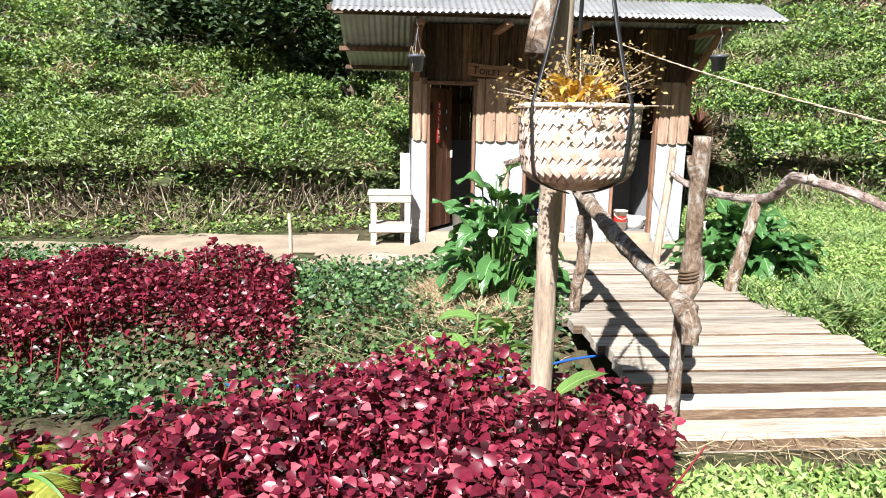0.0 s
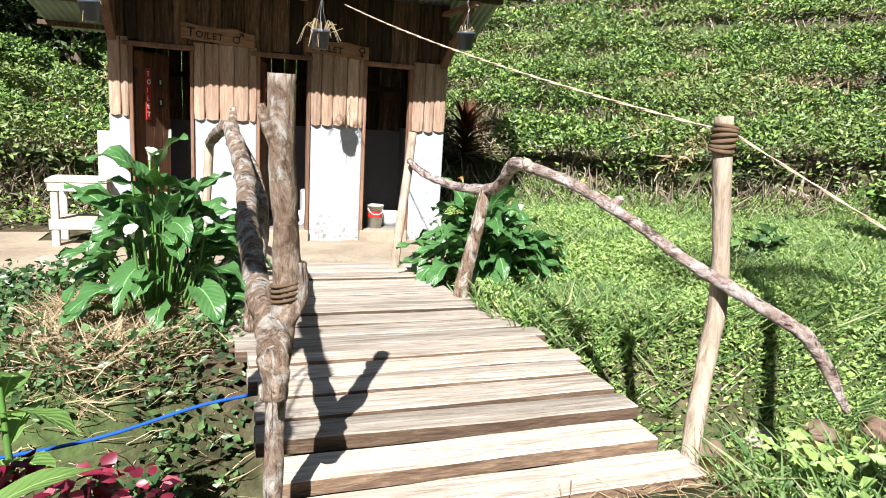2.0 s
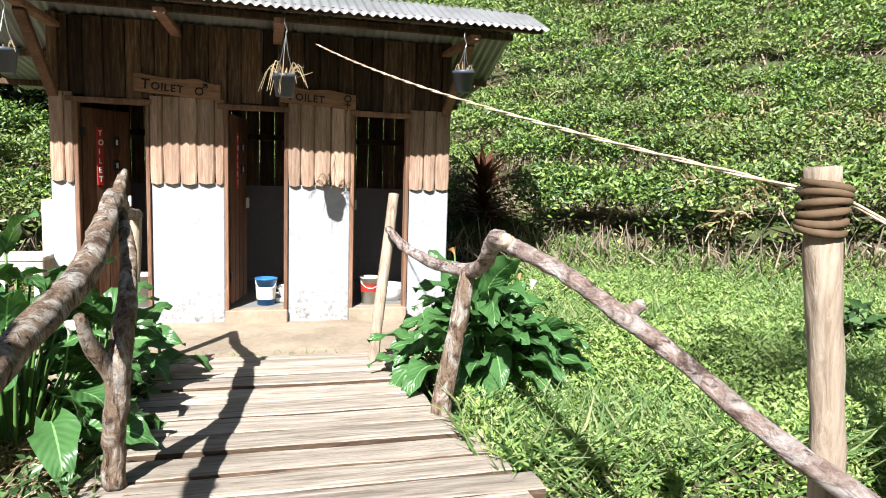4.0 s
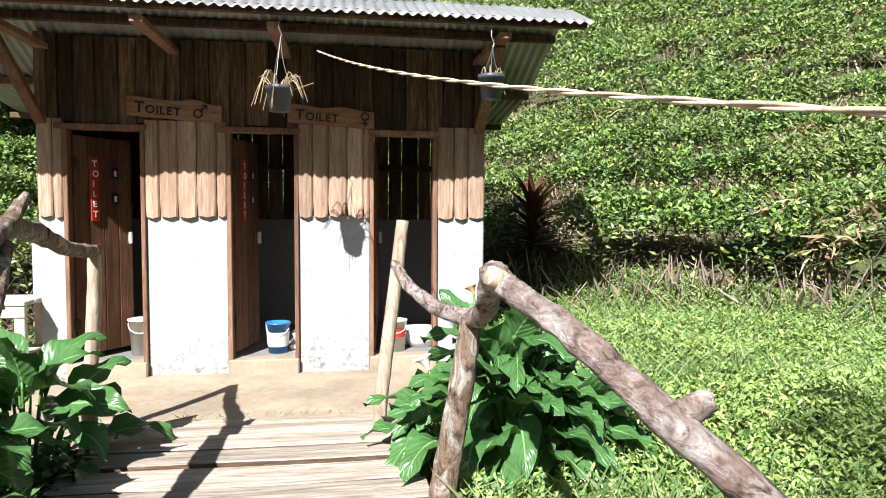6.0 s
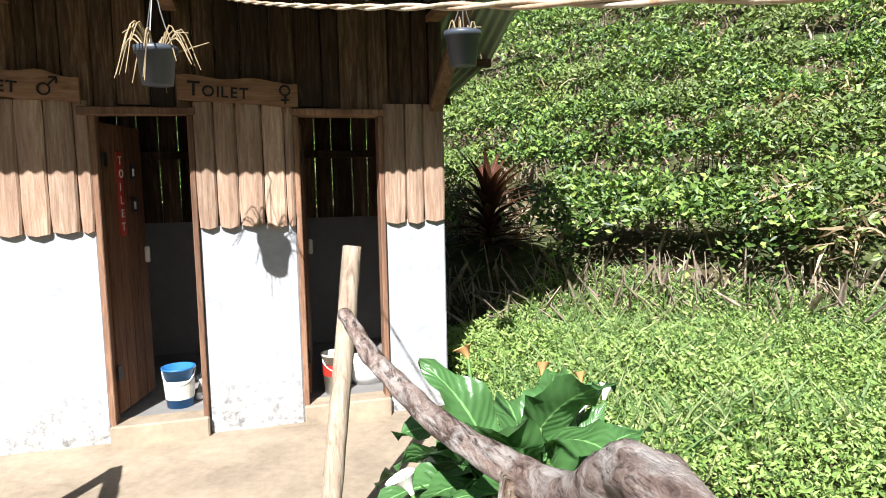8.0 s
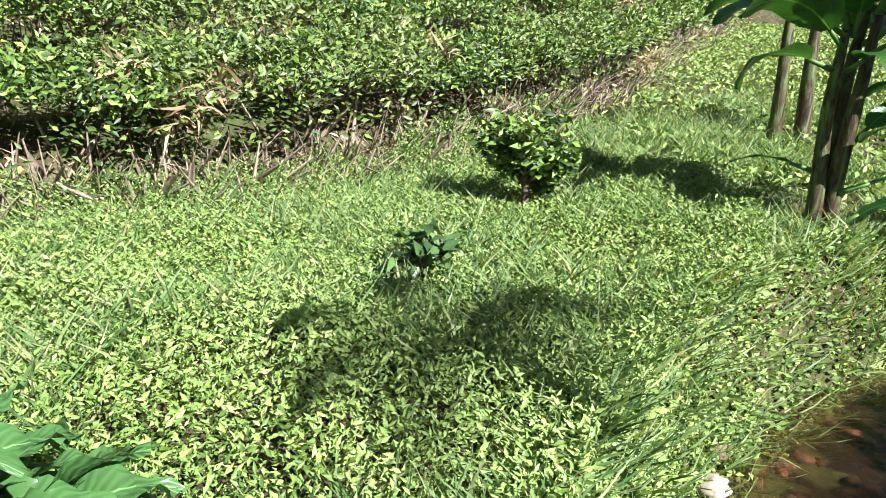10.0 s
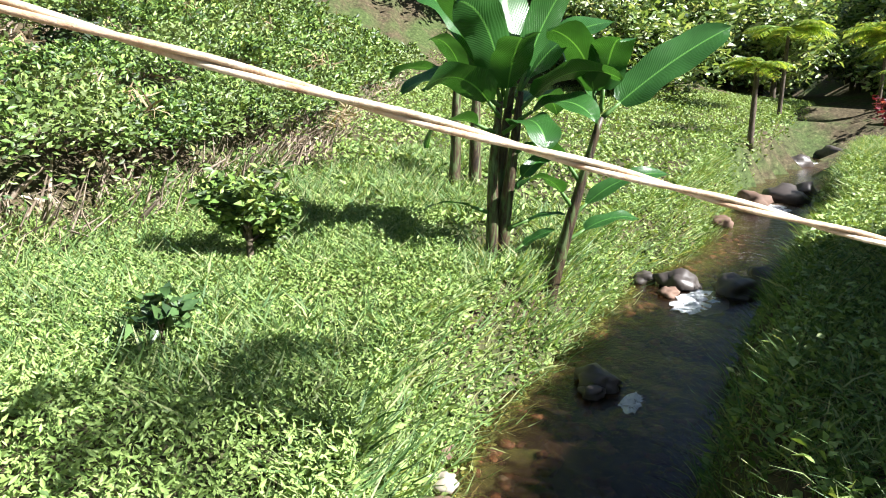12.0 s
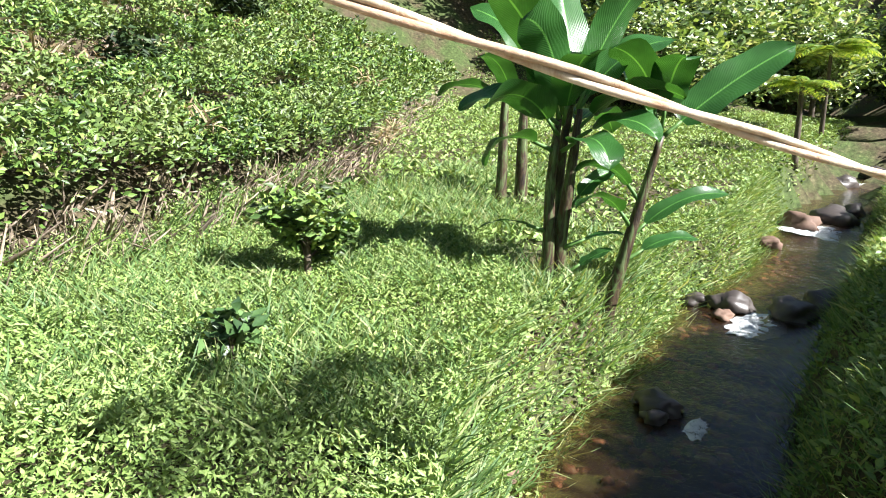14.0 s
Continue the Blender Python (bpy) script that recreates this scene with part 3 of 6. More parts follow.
def board_row(x0, x1, y0, y1, z0, z1, parent, mat, wmin=0.10, wmax=0.16, ragged=0.0, ztop=None):
    x = x0
    while x < x1 - 0.01:
        w = srng.uniform(wmin, wmax)
        if x + w > x1 - 0.05:
            w = x1 - x
        dz = srng.uniform(-0.012, 0.012)
        part("board", board(x + 0.002, x + w - 0.002, y0 + srng.uniform(-0.006, 0.006), y1, z0 + dz, z1, ragged), parent, mat=mat)
        x += w


for i, (a, b) in enumerate(PIERS):
    part("plaster_panel", box(a, b, WALL, WALL + 0.09, -0.22, 1.26, 0.01), shed, "white limewashed plaster with worn grey foot", M_PLASTER)
    board_row(a + (0.0 if i else 0.005), b, WALL - 0.035, WALL + 0.03, 1.245, 2.03, shed, M_SHINGLE, 0.11, 0.17, 0.006)
board_row(X0, X1, WALL - 0.012, WALL + 0.05, 2.0, roof_z(WALL) - 0.03, shed, M_BOARD, 0.11, 0.19)
for a, b in DOORS:
    fr = part("door_frame", box(a, a + 0.035, WALL - 0.03, WALL + 0.09, 0.02, 1.95, 0.005), shed, "brown wooden door frame", M_FRAME)
    part("jamb", box(b - 0.035, b, WALL - 0.03, WALL + 0.09, 0.02, 1.95, 0.005), fr, mat=M_FRAME)
    part("lintel", box(a - 0.06, b + 0.02, WALL - 0.045, WALL + 0.09, 1.95, 1.995, 0.006, 0.003), fr, mat=M_FRAME)
    part("threshold", box(a, b, WALL - 0.06, WALL + 0.12, -0.2, 0.025, 0.01), shed, "pale cement threshold", M_SAND)
# side and back walls, floor and partitions
part("side_wall", box(X0 + 0.0, X0 + 0.08, WALL + 0.09, BACK, -0.3, 1.25, 0.0), shed, mat=M_PLASTER)
part("side_wall", box(X1 - 0.08, X1, WALL + 0.09, BACK, -0.3, 1.25, 0.0), shed, mat=M_PLASTER)
part("back_wall", box(X0, X1, BACK, BACK + 0.08, -0.3, 1.2, 0.0), shed, mat=M_CONCRETE)
part("slab", box(X0 + 0.08, X1 - 0.08, WALL + 0.09, BACK, -0.3, 0.02, 0.0), shed, "bare cement floor", M_CONCRETE)
for px in (1.70, 2.92):
    part("partition", box(px - 0.04, px + 0.04, WALL + 0.1, BACK, 0.02, 1.2, 0.0), shed, mat=M_CONCRETE)
    part("partition", box(px - 0.02, px + 0.02, WALL + 0.1, BACK, 1.2, 2.25, 0.0), shed, mat=M_BOARD)
for side in (X0, X1):
    y = WALL + 0.05
    while y < BACK:
        w = srng.uniform(0.12, 0.17)
        part("board", moved(board(-w / 2 + 0.002, w / 2 - 0.002, -0.02, 0.02, 1.24, min(roof_z(y), roof_z(y + w)) - 0.02), Matrix.Translation((side + (0.02 if side == X0 else -0.02), y + w / 2, 0)) @ Matrix.Rotation(math.pi / 2, 4, "Z")), shed, mat=M_BOARD)
        y += w
x = X0
while x < X1:
    w = srng.uniform(0.14, 0.19)
    part("board", board(x + 0.004, min(x + w, X1) - 0.004, BACK + 0.01, BACK + 0.05, 1.2, roof_z(BACK) - 0.03), shed, mat=M_BOARD)
    x += w
part("cross_rail", box(X0 + 0.1, X1 - 0.1, BACK - 0.05, BACK, 1.75, 1.82, 0.004), shed, mat=M_BOARD)


def corrugated(x0, x1, y0, y1):
    vs, fs = [], []
    xs = np.arange(x0, x1 + 0.001, 0.0127)
    ys = np.linspace(y0, y1, 5)
    for yy in ys:
        for xx in xs:
            z = roof_z(yy) + 0.011 * math.sin(xx * 2 * math.pi / 0.076) + 0.004 * noise.noise(Vector((xx * 2, yy, 0)))
            vs.append((xx, yy, z))
    n = len(xs)
    for j in range(len(ys) - 1):
        for i in range(n - 1):
            fs.append((j * n + i, j * n + i + 1, (j + 1) * n + i + 1, (j + 1) * n + i))
    o = len(vs)
    vs += [(a, b, c - 0.0025) for a, b, c in vs]
    fs += [tuple(reversed([q + o for q in f])) for f in fs]
    for i in range(n - 1):
        fs.append((i + 1, i, i + o, i + 1 + o))
    return vs, fs


for k, (a, b) in enumerate(((-0.36, 0.95), (0.93, 2.24), (2.22, 3.53), (3.51, 4.82))):
    for y0, y1 in ((8.52, 9.17), (9.12, 10.30), (10.27, 11.9)):
        part("roof_sheet", corrugated(a, b, y0 + 0.015 * (k % 2), y1), shed, "sun-bleached corrugated metal sheet", M_ROOF, True)
for y in (8.70, 9.45, 10.25, 11.4):
    part("purlin", box(-0.42, 4.80, y - 0.03, y + 0.03, roof_z(y) - 0.075, roof_z(y) - 0.015, 0.005), shed, mat=M_BOARD)


def strut(a, b, w, h, mat, parent, name):
    """A squared timber from a to b."""
    a, b = Vector(a), Vector(b)
    q = (b - a).to_track_quat("Z", "X").to_matrix().to_4x4()
    part(name, moved(box(-w / 2, w / 2, -h / 2, h / 2, 0, (b - a).length, 0.006), Matrix.Translation(a) @ q), parent, mat=mat)


for x in (0.62, 1.62, 2.52, 4.17):
    strut((x, 8.64, 2.58), (x, 9.66, 2.60), 0.05, 0.09, M_FRAME, shed, "rafter")
for x in (0.60, 4.18):
    strut((x, WALL - 0.03, 2.0), (x, 8.85, 2.56), 0.055, 0.085, M_FRAME, shed, "bracket")
    part("corner_post", box(x - 0.04, x + 0.04, WALL - 0.05, WALL - 0.014, 2.04, roof_z(WALL) - 0.02, 0.006), shed, mat=M_BOARD)

# ---------------------------------------------------------------- greenery
GREEN_TEA = [(0.0, (0.016, 0.034, 0.012)), (0.35, (0.065, 0.13, 0.028)), (0.75, (0.17, 0.29, 0.055)), (1.0, (0.35, 0.44, 0.12))]
GREEN_WEED = [(0.0, (0.06, 0.12, 0.025)), (0.3, (0.165, 0.27, 0.06)), (0.7, (0.27, 0.39, 0.10)), (1.0, (0.41, 0.50, 0.18))]
M_TEA = leaf("tea_leaf", GREEN_TEA, 0.45, 0.14, 0.38, (0.19, 0.24, 0.08))
M_DIP = leaf("dark_weed_leaf", [(0.0, (0.02, 0.045, 0.018)), (0.5, (0.06, 0.125, 0.04)), (1.0, (0.14, 0.24, 0.08))], 0.4, 0.15, 0.45)
M_WEED = leaf("weed_leaf", GREEN_WEED, 0.5, 0.14, 0.35, (0.33, 0.46, 0.14))
M_GRASS = leaf("grass_blade", [(0.0, (0.08, 0.17, 0.05)), (0.6, (0.20, 0.31, 0.11)), (1.0, (0.42, 0.45, 0.22))], 0.5, 0.35, 0.3)
M_STRAW = leaf("dry_grass", [(0.0, (0.22, 0.16, 0.09)), (0.6, (0.40, 0.31, 0.19)), (1.0, (0.55, 0.46, 0.30))], 0.8, 0.15, 0.1)
M_TWIG = wood("grey_twig", (0.14, 0.10, 0.07), (0.40, 0.32, 0.24), (0.62, 0.54, 0.44), (9, 9, 9), island=True, vary=0.5)
M_IRESINE = leaf("crimson_leaf", [(0.0, (0.035, 0.006, 0.010)), (0.4, (0.14, 0.012, 0.028)), (0.75, (0.26, 0.022, 0.050)), (1.0, (0.50, 0.14, 0.17))], 0.38, 0.24, 0.5)


def norm(v):
    return v / (np.linalg.norm(v, axis=1)[:, None] + 1e-9)


def hedge_row(k, d0, rng):
    """One contour row of tea: leaves over a lumpy crown, pale twiggy stems below."""
    line = HILL[(HILL[:, 0] > -14) & (HILL[:, 0] < 34)]
    line = spline(line[::4], 10)
    tan = np.gradient(line, axis=0)
    nor = np.stack([-tan[:, 1], tan[:, 0]], 1) / np.linalg.norm(tan, axis=1)[:, None]
    row = line + nor * d0
    seg = np.linalg.norm(np.diff(row, axis=0), axis=1)
    s = np.concatenate([[0], np.cumsum(seg)])
    eye = np.array([3.0, 5.0])
    dry_all, twigs = [], []
    pos_all, nrm_all, size_all = [], [], []
    for i in range(len(row) - 1):
        mid = (row[i] + row[i + 1]) / 2
        dist = np.linalg.norm(mid - eye)
        size = 0.073 * max(1.0, dist / 9.5) ** 0.9
        area = seg[i] * 2.1
        n = int(area * (3.7 if k < 4 else 2.3) / (size * size * 0.40))
        t = rng.uniform(0, 1, n)
        th = rng.uniform(-0.5, math.pi * 0.80, n) ** 1.0
        across = -np.cos(th)
        base = row[i] + (row[i + 1] - row[i]) * t[:, None]
        inner = np.where(rng.random(n) < (0.38 if k < 4 else 0.0), rng.uniform(0.55, 0.88, n), 1.0)
        lump = 1 + 0.34 * fbm(base[:, 0], base[:, 1], 0.9, k) + 0.30 * fbm(base[:, 0] + np.cos(th), base[:, 1] + np.sin(th), 2.9, k + 4)
        lump = lump * inner
        rad = (0.66 if k == 0 else 0.60) * lump
        high = (0.58 if k == 0 else 0.62) * lump
        p = np.empty((n, 3))
        p[:, :2] = base + nor[i] * (across * rad)[:, None]
        p[:, 2] = field("land", base[:, 0], base[:, 1]) + (0.36 if k == 0 else 0.22) + np.sin(th) * high + rng.normal(0, 0.05, n)
        nm = np.stack([nor[i, 0] * across, nor[i, 1] * across, np.sin(th) + 0.25], 1)
        gap = fbm(p[:, 0] * 1.0, p[:, 1] + p[:, 2] * 1.4, 1.5, k + 9)
        low = (np.sin(th) < 0.22) | ((np.sin(th) < 0.50) & (gap < (-0.15 if k == 0 else 0.12)))
        front = (across < 0) & (np.sin(th) < (0.30 if k == 0 else 0.40)) & (rng.random(n) < (0.5 if k == 0 else 0.75))
        keep = ~front & (gap > -0.30 + 0.10 * (rng.random(n) - 0.5)) & ~(low & (rng.random(n) < 0.86)) & ~((base[:, 0] > 0.2) & (base[:, 0] < 4.6) & (p[:, 1] < 12.3)) & (np.hypot(p[:, 0] - 5.2, p[:, 1] - 11.45) > 0.62 + 0.15 * rng.random(n))
        patch = (fbm(p[:, 0], p[:, 1] + p[:, 2], 0.8, k + 23) > 0.46) & (rng.random(n) < 0.75)
        keep &= ~(patch & (rng.random(n) < 0.8))
        dry_all.append(p[patch & (rng.random(n) < 0.35)])
        pos_all.append(p[keep])
        nrm_all.append(nm[keep])
        size_all.append(np.full(keep.sum(), size))
        if dist < 26:
            m = max(1, int(seg[i] * ((85 if k == 0 else 50) if dist < 13 else 26)))
            tt = rng.uniform(0, 1, m)
            b = row[i] + (row[i + 1] - row[i]) * tt[:, None] + nor[i] * rng.normal(-0.22, 0.16, m)[:, None]
            ok = ~((b[:, 0] > 0.2) & (b[:, 0] < 4.6))
            bb = np.stack([b[:, 0], b[:, 1], field("land", b[:, 0], b[:, 1]) - 0.03], 1)[ok]
            dr = rand_up(len(bb), rng, 0.42, (-0.5 * nor[i, 0], -0.5 * nor[i, 1], 0.8))
            twigs.append((bb, dr))
            q = int(seg[i] * (46 if dist < 14 else 30))
            lane = row[i] + (row[i + 1] - row[i]) * rng.uniform(0, 1, q)[:, None] + nor[i] * rng.normal(-0.66, 0.13, q)[:, None]
            lane = lane[~((lane[:, 0] > 0.2) & (lane[:, 0] < 4.6) & (lane[:, 1] < 12.3)) & (fbm(lane[:, 0], lane[:, 1], 0.9, k + 70) > -0.25)]
            if k:
                dry_all.append(np.stack([lane[:, 0], lane[:, 1], field("land", lane[:, 0], lane[:, 1]) + rng.uniform(0.0, 0.22, len(lane))], 1))
    p, nm, sz = np.concatenate(pos_all), norm(np.concatenate(nrm_all)), np.concatenate(size_all)
    n = len(p)
    along = norm(nm * rng.uniform(0.1, 1.0, n)[:, None] + rand_dirs(n, rng, 0.4))
    face = norm(nm + np.array([[-0.22, -0.45, 0.25]]) + rng.normal(0, 0.55, (n, 3)))
    ln = sz * rng.uniform(0.7, 1.35, n)
    v, f = scatter(LEAF_FOLD, p, along, face, ln, ln * rng.uniform(0.38, 0.52, n))
    row_ob = thing("tea_hedge", "clipped row of glossy green tea bushes on the slope", "hedge", "tea rows", (0, 0, 0))
    part("foliage", (v, f), row_ob, mat=M_TEA)
    if twigs:
        b = np.concatenate([a for a, _ in twigs])
        d = np.concatenate([a for _, a in twigs])
        m = len(b)
        tv = np.array([(0, -0.5, -0.02), (0, 0.5, -0.02), (0, 0, 0.03), (1, -0.2, 0), (1, 0.2, 0.0), (1, 0, 0.02)])
        tf = np.array([(0, 1, 4), (0, 4, 3), (1, 2, 5), (1, 5, 4), (2, 0, 3), (2, 3, 5)])
        v, f = scatter((tv, tf), b, d, rand_dirs(m, rng), rng.uniform(0.16, 0.52, m), 0.012 + 0.065 * rng.random(m) ** 2)
        tagged(part("woody_base", (v, f), row_ob, "bare pale woody stems", M_TWIG), kind="stuff")
        dry = np.concatenate(dry_all)
        q = len(dry)
        v, f = scatter(BLADE, dry, rand_dirs(q, rng, 0.6), rand_up(q, rng, 0.8), rng.uniform(0.12, 0.34, q), rng.uniform(0.014, 0.034, q))
        tagged(part("dead_brush", (v, f), row_ob, "dry straw-coloured dead twigs", M_STRAW), kind="stuff")


vrng = np.random.default_rng(21)
d = 0.62
for k in range(17):
    hedge_row(k, d, vrng)
    d += 1.22 + 0.05 * k


def cover(name, label, n, xr, yr, mask, mat, template, size, aspect, rng, lift=0.03, tilt=0.5, high=0.12, rise=0.2):
    """Ground plants as one sheet of many leaves."""
    x, y = rng.uniform(*xr, n), rng.uniform(*yr, n)
    keep = mask(x, y)
    x, y = x[keep], y[keep]
    n = len(x)
    z = field("land", x, y)
    lump = 0.5 + 0.5 * fbm(x, y, 1.6, 17)
    p = np.stack([x, y, z + lift + rng.uniform(0, 1, n) * high * (0.35 + lump)], 1)
    along = rand_dirs(n, rng, 0.25)
    along[:, 2] += rise
    ln = rng.uniform(0.7, 1.4, n) * size
    v, f = scatter(template, p, along, rand_up(n, rng, tilt, (-0.30, -0.62, 0.85)), ln, ln * aspect * rng.uniform(0.8, 1.2, n))
    return tagged(part(name, (v, f), mat=mat), label, name.replace("_", " "), kind="stuff")


def on_meadow(x, y):
    ds = field("ds", x, y)
    dh = field("dh", x, y)
    return (ds > 0.80) & (dh < 0.40 + 0.35 * fbm(x, y, 1.1, 90)) & (x > edge_right(6.0) - 0.05 + 0.8 * (y > 7.6)) & ~((x < 4.4) & (y > 9.3))


crng = np.random.default_rng(5)
cover("meadow_weeds", "low bright green broad-leaved weeds carpeting the meadow", 190000, (3.4, 11), (5, 11), on_meadow, M_WEED, LEAF_FOLD, 0.040, 0.38, crng, 0.02, 0.85, 0.24, 0.5)
cover("meadow_weeds", "low bright green weeds on the far meadow bank", 110000, (10, 38), (-16, 9), on_meadow, M_WEED, LEAF_FOLD, 0.10, 0.42, crng, 0.02, 0.8, 0.22, 0.5)
cover("meadow_grass", "tall grass blades among the weeds", 48000, (3.4, 15), (3, 11), lambda x, y: on_meadow(x, y) & (fbm(x, y, 0.8, 31) > -0.1), M_GRASS, BLADE, 0.30, 0.050, crng, 0.0, 0.8, 0.05, 1.1)

# ---------------------------------------------------------------- shed fittings
M_RED = plain("red_plaque", (0.42, 0.03, 0.02), 0.4, 0.5)
M_WHITE = plain("white_paint", (0.8, 0.79, 0.76), 0.5, 0.4, grain=0.1)
M_BLACK = plain("black_plastic", (0.015, 0.015, 0.016), 0.45, 0.5)
M_GREY_POT = plain("grey_plastic_pot", (0.055, 0.065, 0.085), 0.45, 0.5)
M_BLUE = plain("blue_bucket", (0.03, 0.16, 0.42), 0.35, 0.5)
M_CREAM = plain("cream_plastic", (0.68, 0.66, 0.58), 0.4, 0.5)
M_CERAMIC = plain("white_ceramic", (0.82, 0.82, 0.80), 0.15, 0.5, grain=0.05)
M_ROPE = wood("twisted_rope", (0.30, 0.13, 0.06), (0.60, 0.50, 0.36), (0.82, 0.75, 0.62), (8, 8, 8), vary=0.2)
M_HOSE = plain("blue_hose", (0.02, 0.09, 0.38), 0.3, 0.5)
M_STEEL = plain("steel_wire", (0.35, 0.35, 0.34), 0.4, 0.5, 0.8)


def letters(text, size, mat, m, parent, name="letter", depth=0.003):
    """Raised letters, each one a part."""
    x = 0.0
    for ch, s in text:
        if ch == " ":
            x += s * 0.5
            continue
        cu = bpy.data.curves.new("c", "FONT")
        cu.body, cu.size, cu.extrude = ch, size * s, depth
        cu.offset = 0.0015
        tmp = bpy.data.objects.new("tmp", cu)
        scene.collection.objects.link(tmp)
        dg = bpy.context.evaluated_depsgraph_get()
        me = bpy.data.meshes.new_from_object(tmp.evaluated_get(dg))
        wide = max([v.co.x for v in me.vertices]) if me.vertices else size * 0.4
        bpy.data.objects.remove(tmp)
        me.transform(m @ Matrix.Translation((x, 0, 0)))
        me.materials.clear()
        me.materials.append(mat)
        part(name, me, parent)
        x += wide + size * 0.10


def ring(cx, cz, r, t, y, n=20):
    return tube([(cx + r * math.cos(a), y, cz + r * math.sin(a)) for a in np.linspace(0, 2 * math.pi, n)], [t] * n, 6, 1, cap=False)


UPRIGHT = Matrix.Rotation(math.pi / 2, 4, "X")


def toilet_sign(x0, x1, z0, z1, tilt, male, label):
    s = thing("wooden_sign", label, "sign", "toilet signs", ((x0 + x1) / 2, WALL - 0.05, (z0 + z1) / 2))
    w, h = x1 - x0, z1 - z0
    vs, fs, n = [], [], 16
    for i in range(n + 1):
        x = -w / 2 + w * i / n
        top = h / 2 - 0.02 + 0.02 * noise.noise(Vector((x * 5, male * 3.0, 0))) + (0.025 * math.exp(-((x - w * 0.22) / 0.08) ** 2) if male else 0)
        bot = -h / 2 + 0.02 + 0.010 * noise.noise(Vector((x * 6, 4, male)))
        z = -tilt * x
        vs += [(x, 0.02, bot + z), (x, -0.012, bot + z), (x, -0.016, (bot + top) / 2 + z), (x, -0.012, top + z), (x, 0.02, top + z)]
    for i in range(n):
        for k in range(5):
            k2 = (k + 1) % 5
            fs.append((i * 5 + k, (i + 1) * 5 + k, (i + 1) * 5 + k2, i * 5 + k2))
    fs += [(0, 1, 2, 3, 4), tuple(n * 5 + k for k in (4, 3, 2, 1, 0))]
    part("panel", (vs, fs), s, mat=M_SIGN)
    rot = Matrix.Rotation(tilt, 4, "Y")
    letters([("T", 1.35), ("O", 1), ("I", 1), ("L", 1), ("E", 1), ("T", 1)], 0.093, M_INK, rot @ Matrix.Translation((-w * 0.42, -0.019, -0.045)) @ UPRIGHT, s)
    if male:
        cx, cz = w * 0.25, -0.012 - tilt * w * 0.25
        a = join(ring(cx, cz, 0.032, 0.006, -0.019), tube([(cx + 0.024, -0.019, cz + 0.024), (cx + 0.065, -0.019, cz + 0.065)], [0.006, 0.006], 6, 2),
                 tube([(cx + 0.032, -0.019, cz + 0.066), (cx + 0.068, -0.019, cz + 0.068), (cx + 0.068, -0.019, cz + 0.032)], [0.006] * 3, 6, 2))
    else:
        cx, cz = w * 0.39, 0.022 - tilt * w * 0.39
        a = join(ring(cx, cz, 0.030, 0.006, -0.019), tube([(cx, -0.019, cz - 0.03), (cx, -0.019, cz - 0.085)], [0.006, 0.006], 6, 2),
                 tube([(cx - 0.027, -0.019, cz - 0.06), (cx + 0.027, -0.019, cz - 0.06)], [0.006, 0.006], 6, 2))
    part("symbol", a, s, "black painted symbol", M_INK)


toilet_sign(1.26, 2.00, 2.02, 2.21, 0.075, True, "carved brown wooden plank sign lettered for men")
toilet_sign(2.54, 3.26, 2.00, 2.19, 0.055, False, "carved brown wooden plank sign lettered for women")


def shed_door(hx, width, angle, plaque):
    d = thing("wooden_door", "brown plank door standing open inwards", "door", "shed doors", (hx, WALL + 0.06, 0.04))
    d.rotation_euler = (0, 0, radians(angle))
    n, x = 4, 0.0
    for i in range(n):
        part("board", box(x + 0.002, x + width / n - 0.002, -0.012, 0.012, 0.03, 1.87, 0.005), d, mat=M_DOOR)
        x += width / n
    for z in (0.2, 1.65):
        part("batten", box(0.03, width - 0.03, 0.012, 0.035, z, z + 0.09, 0.004), d, mat=M_DOOR)
    for z in (0.25, 1.60):
        part("hinge", box(-0.02, 0.03, -0.022, -0.013, z, z + 0.09, 0.002), d, "dark steel hinge", M_BLACK)
    part("handle", box(width - 0.05, width - 0.02, -0.045, -0.013, 0.95, 1.06, 0.008), d, "pale handle", M_CREAM)
    if plaque:
        pq = part("plaque", box(width * 0.27, width * 0.27 + 0.075, -0.024, -0.0125, 1.16, 1.70, 0.003), d, "red plaque with white letters", M_RED)
        for k, ch in enumerate("TOILET"):
            cu_m = Matrix.Translation((width * 0.27 + 0.012, -0.027, 1.62 - k * 0.085)) @ UPRIGHT
            letters([(ch, 1)], 0.072, M_WHITE, cu_m, pq, "letter", 0.001)
        for z in (1.30, 1.52):
            t = part("pictogram_plate", box(width * 0.62, width * 0.62 + 0.075, -0.022, -0.0125, z, z + 0.10, 0.003), d, "black pictogram plate", M_BLACK)
            part("mark", box(width * 0.62 + 0.025, width * 0.62 + 0.05, -0.026, -0.0225, z + 0.025, z + 0.075, 0.008), t, "white mark", M_WHITE)


shed_door(0.79, 0.56, 56, True)
shed_door(2.07, 0.52, 75, True)
shed_door(3.265, 0.52, 84, False)


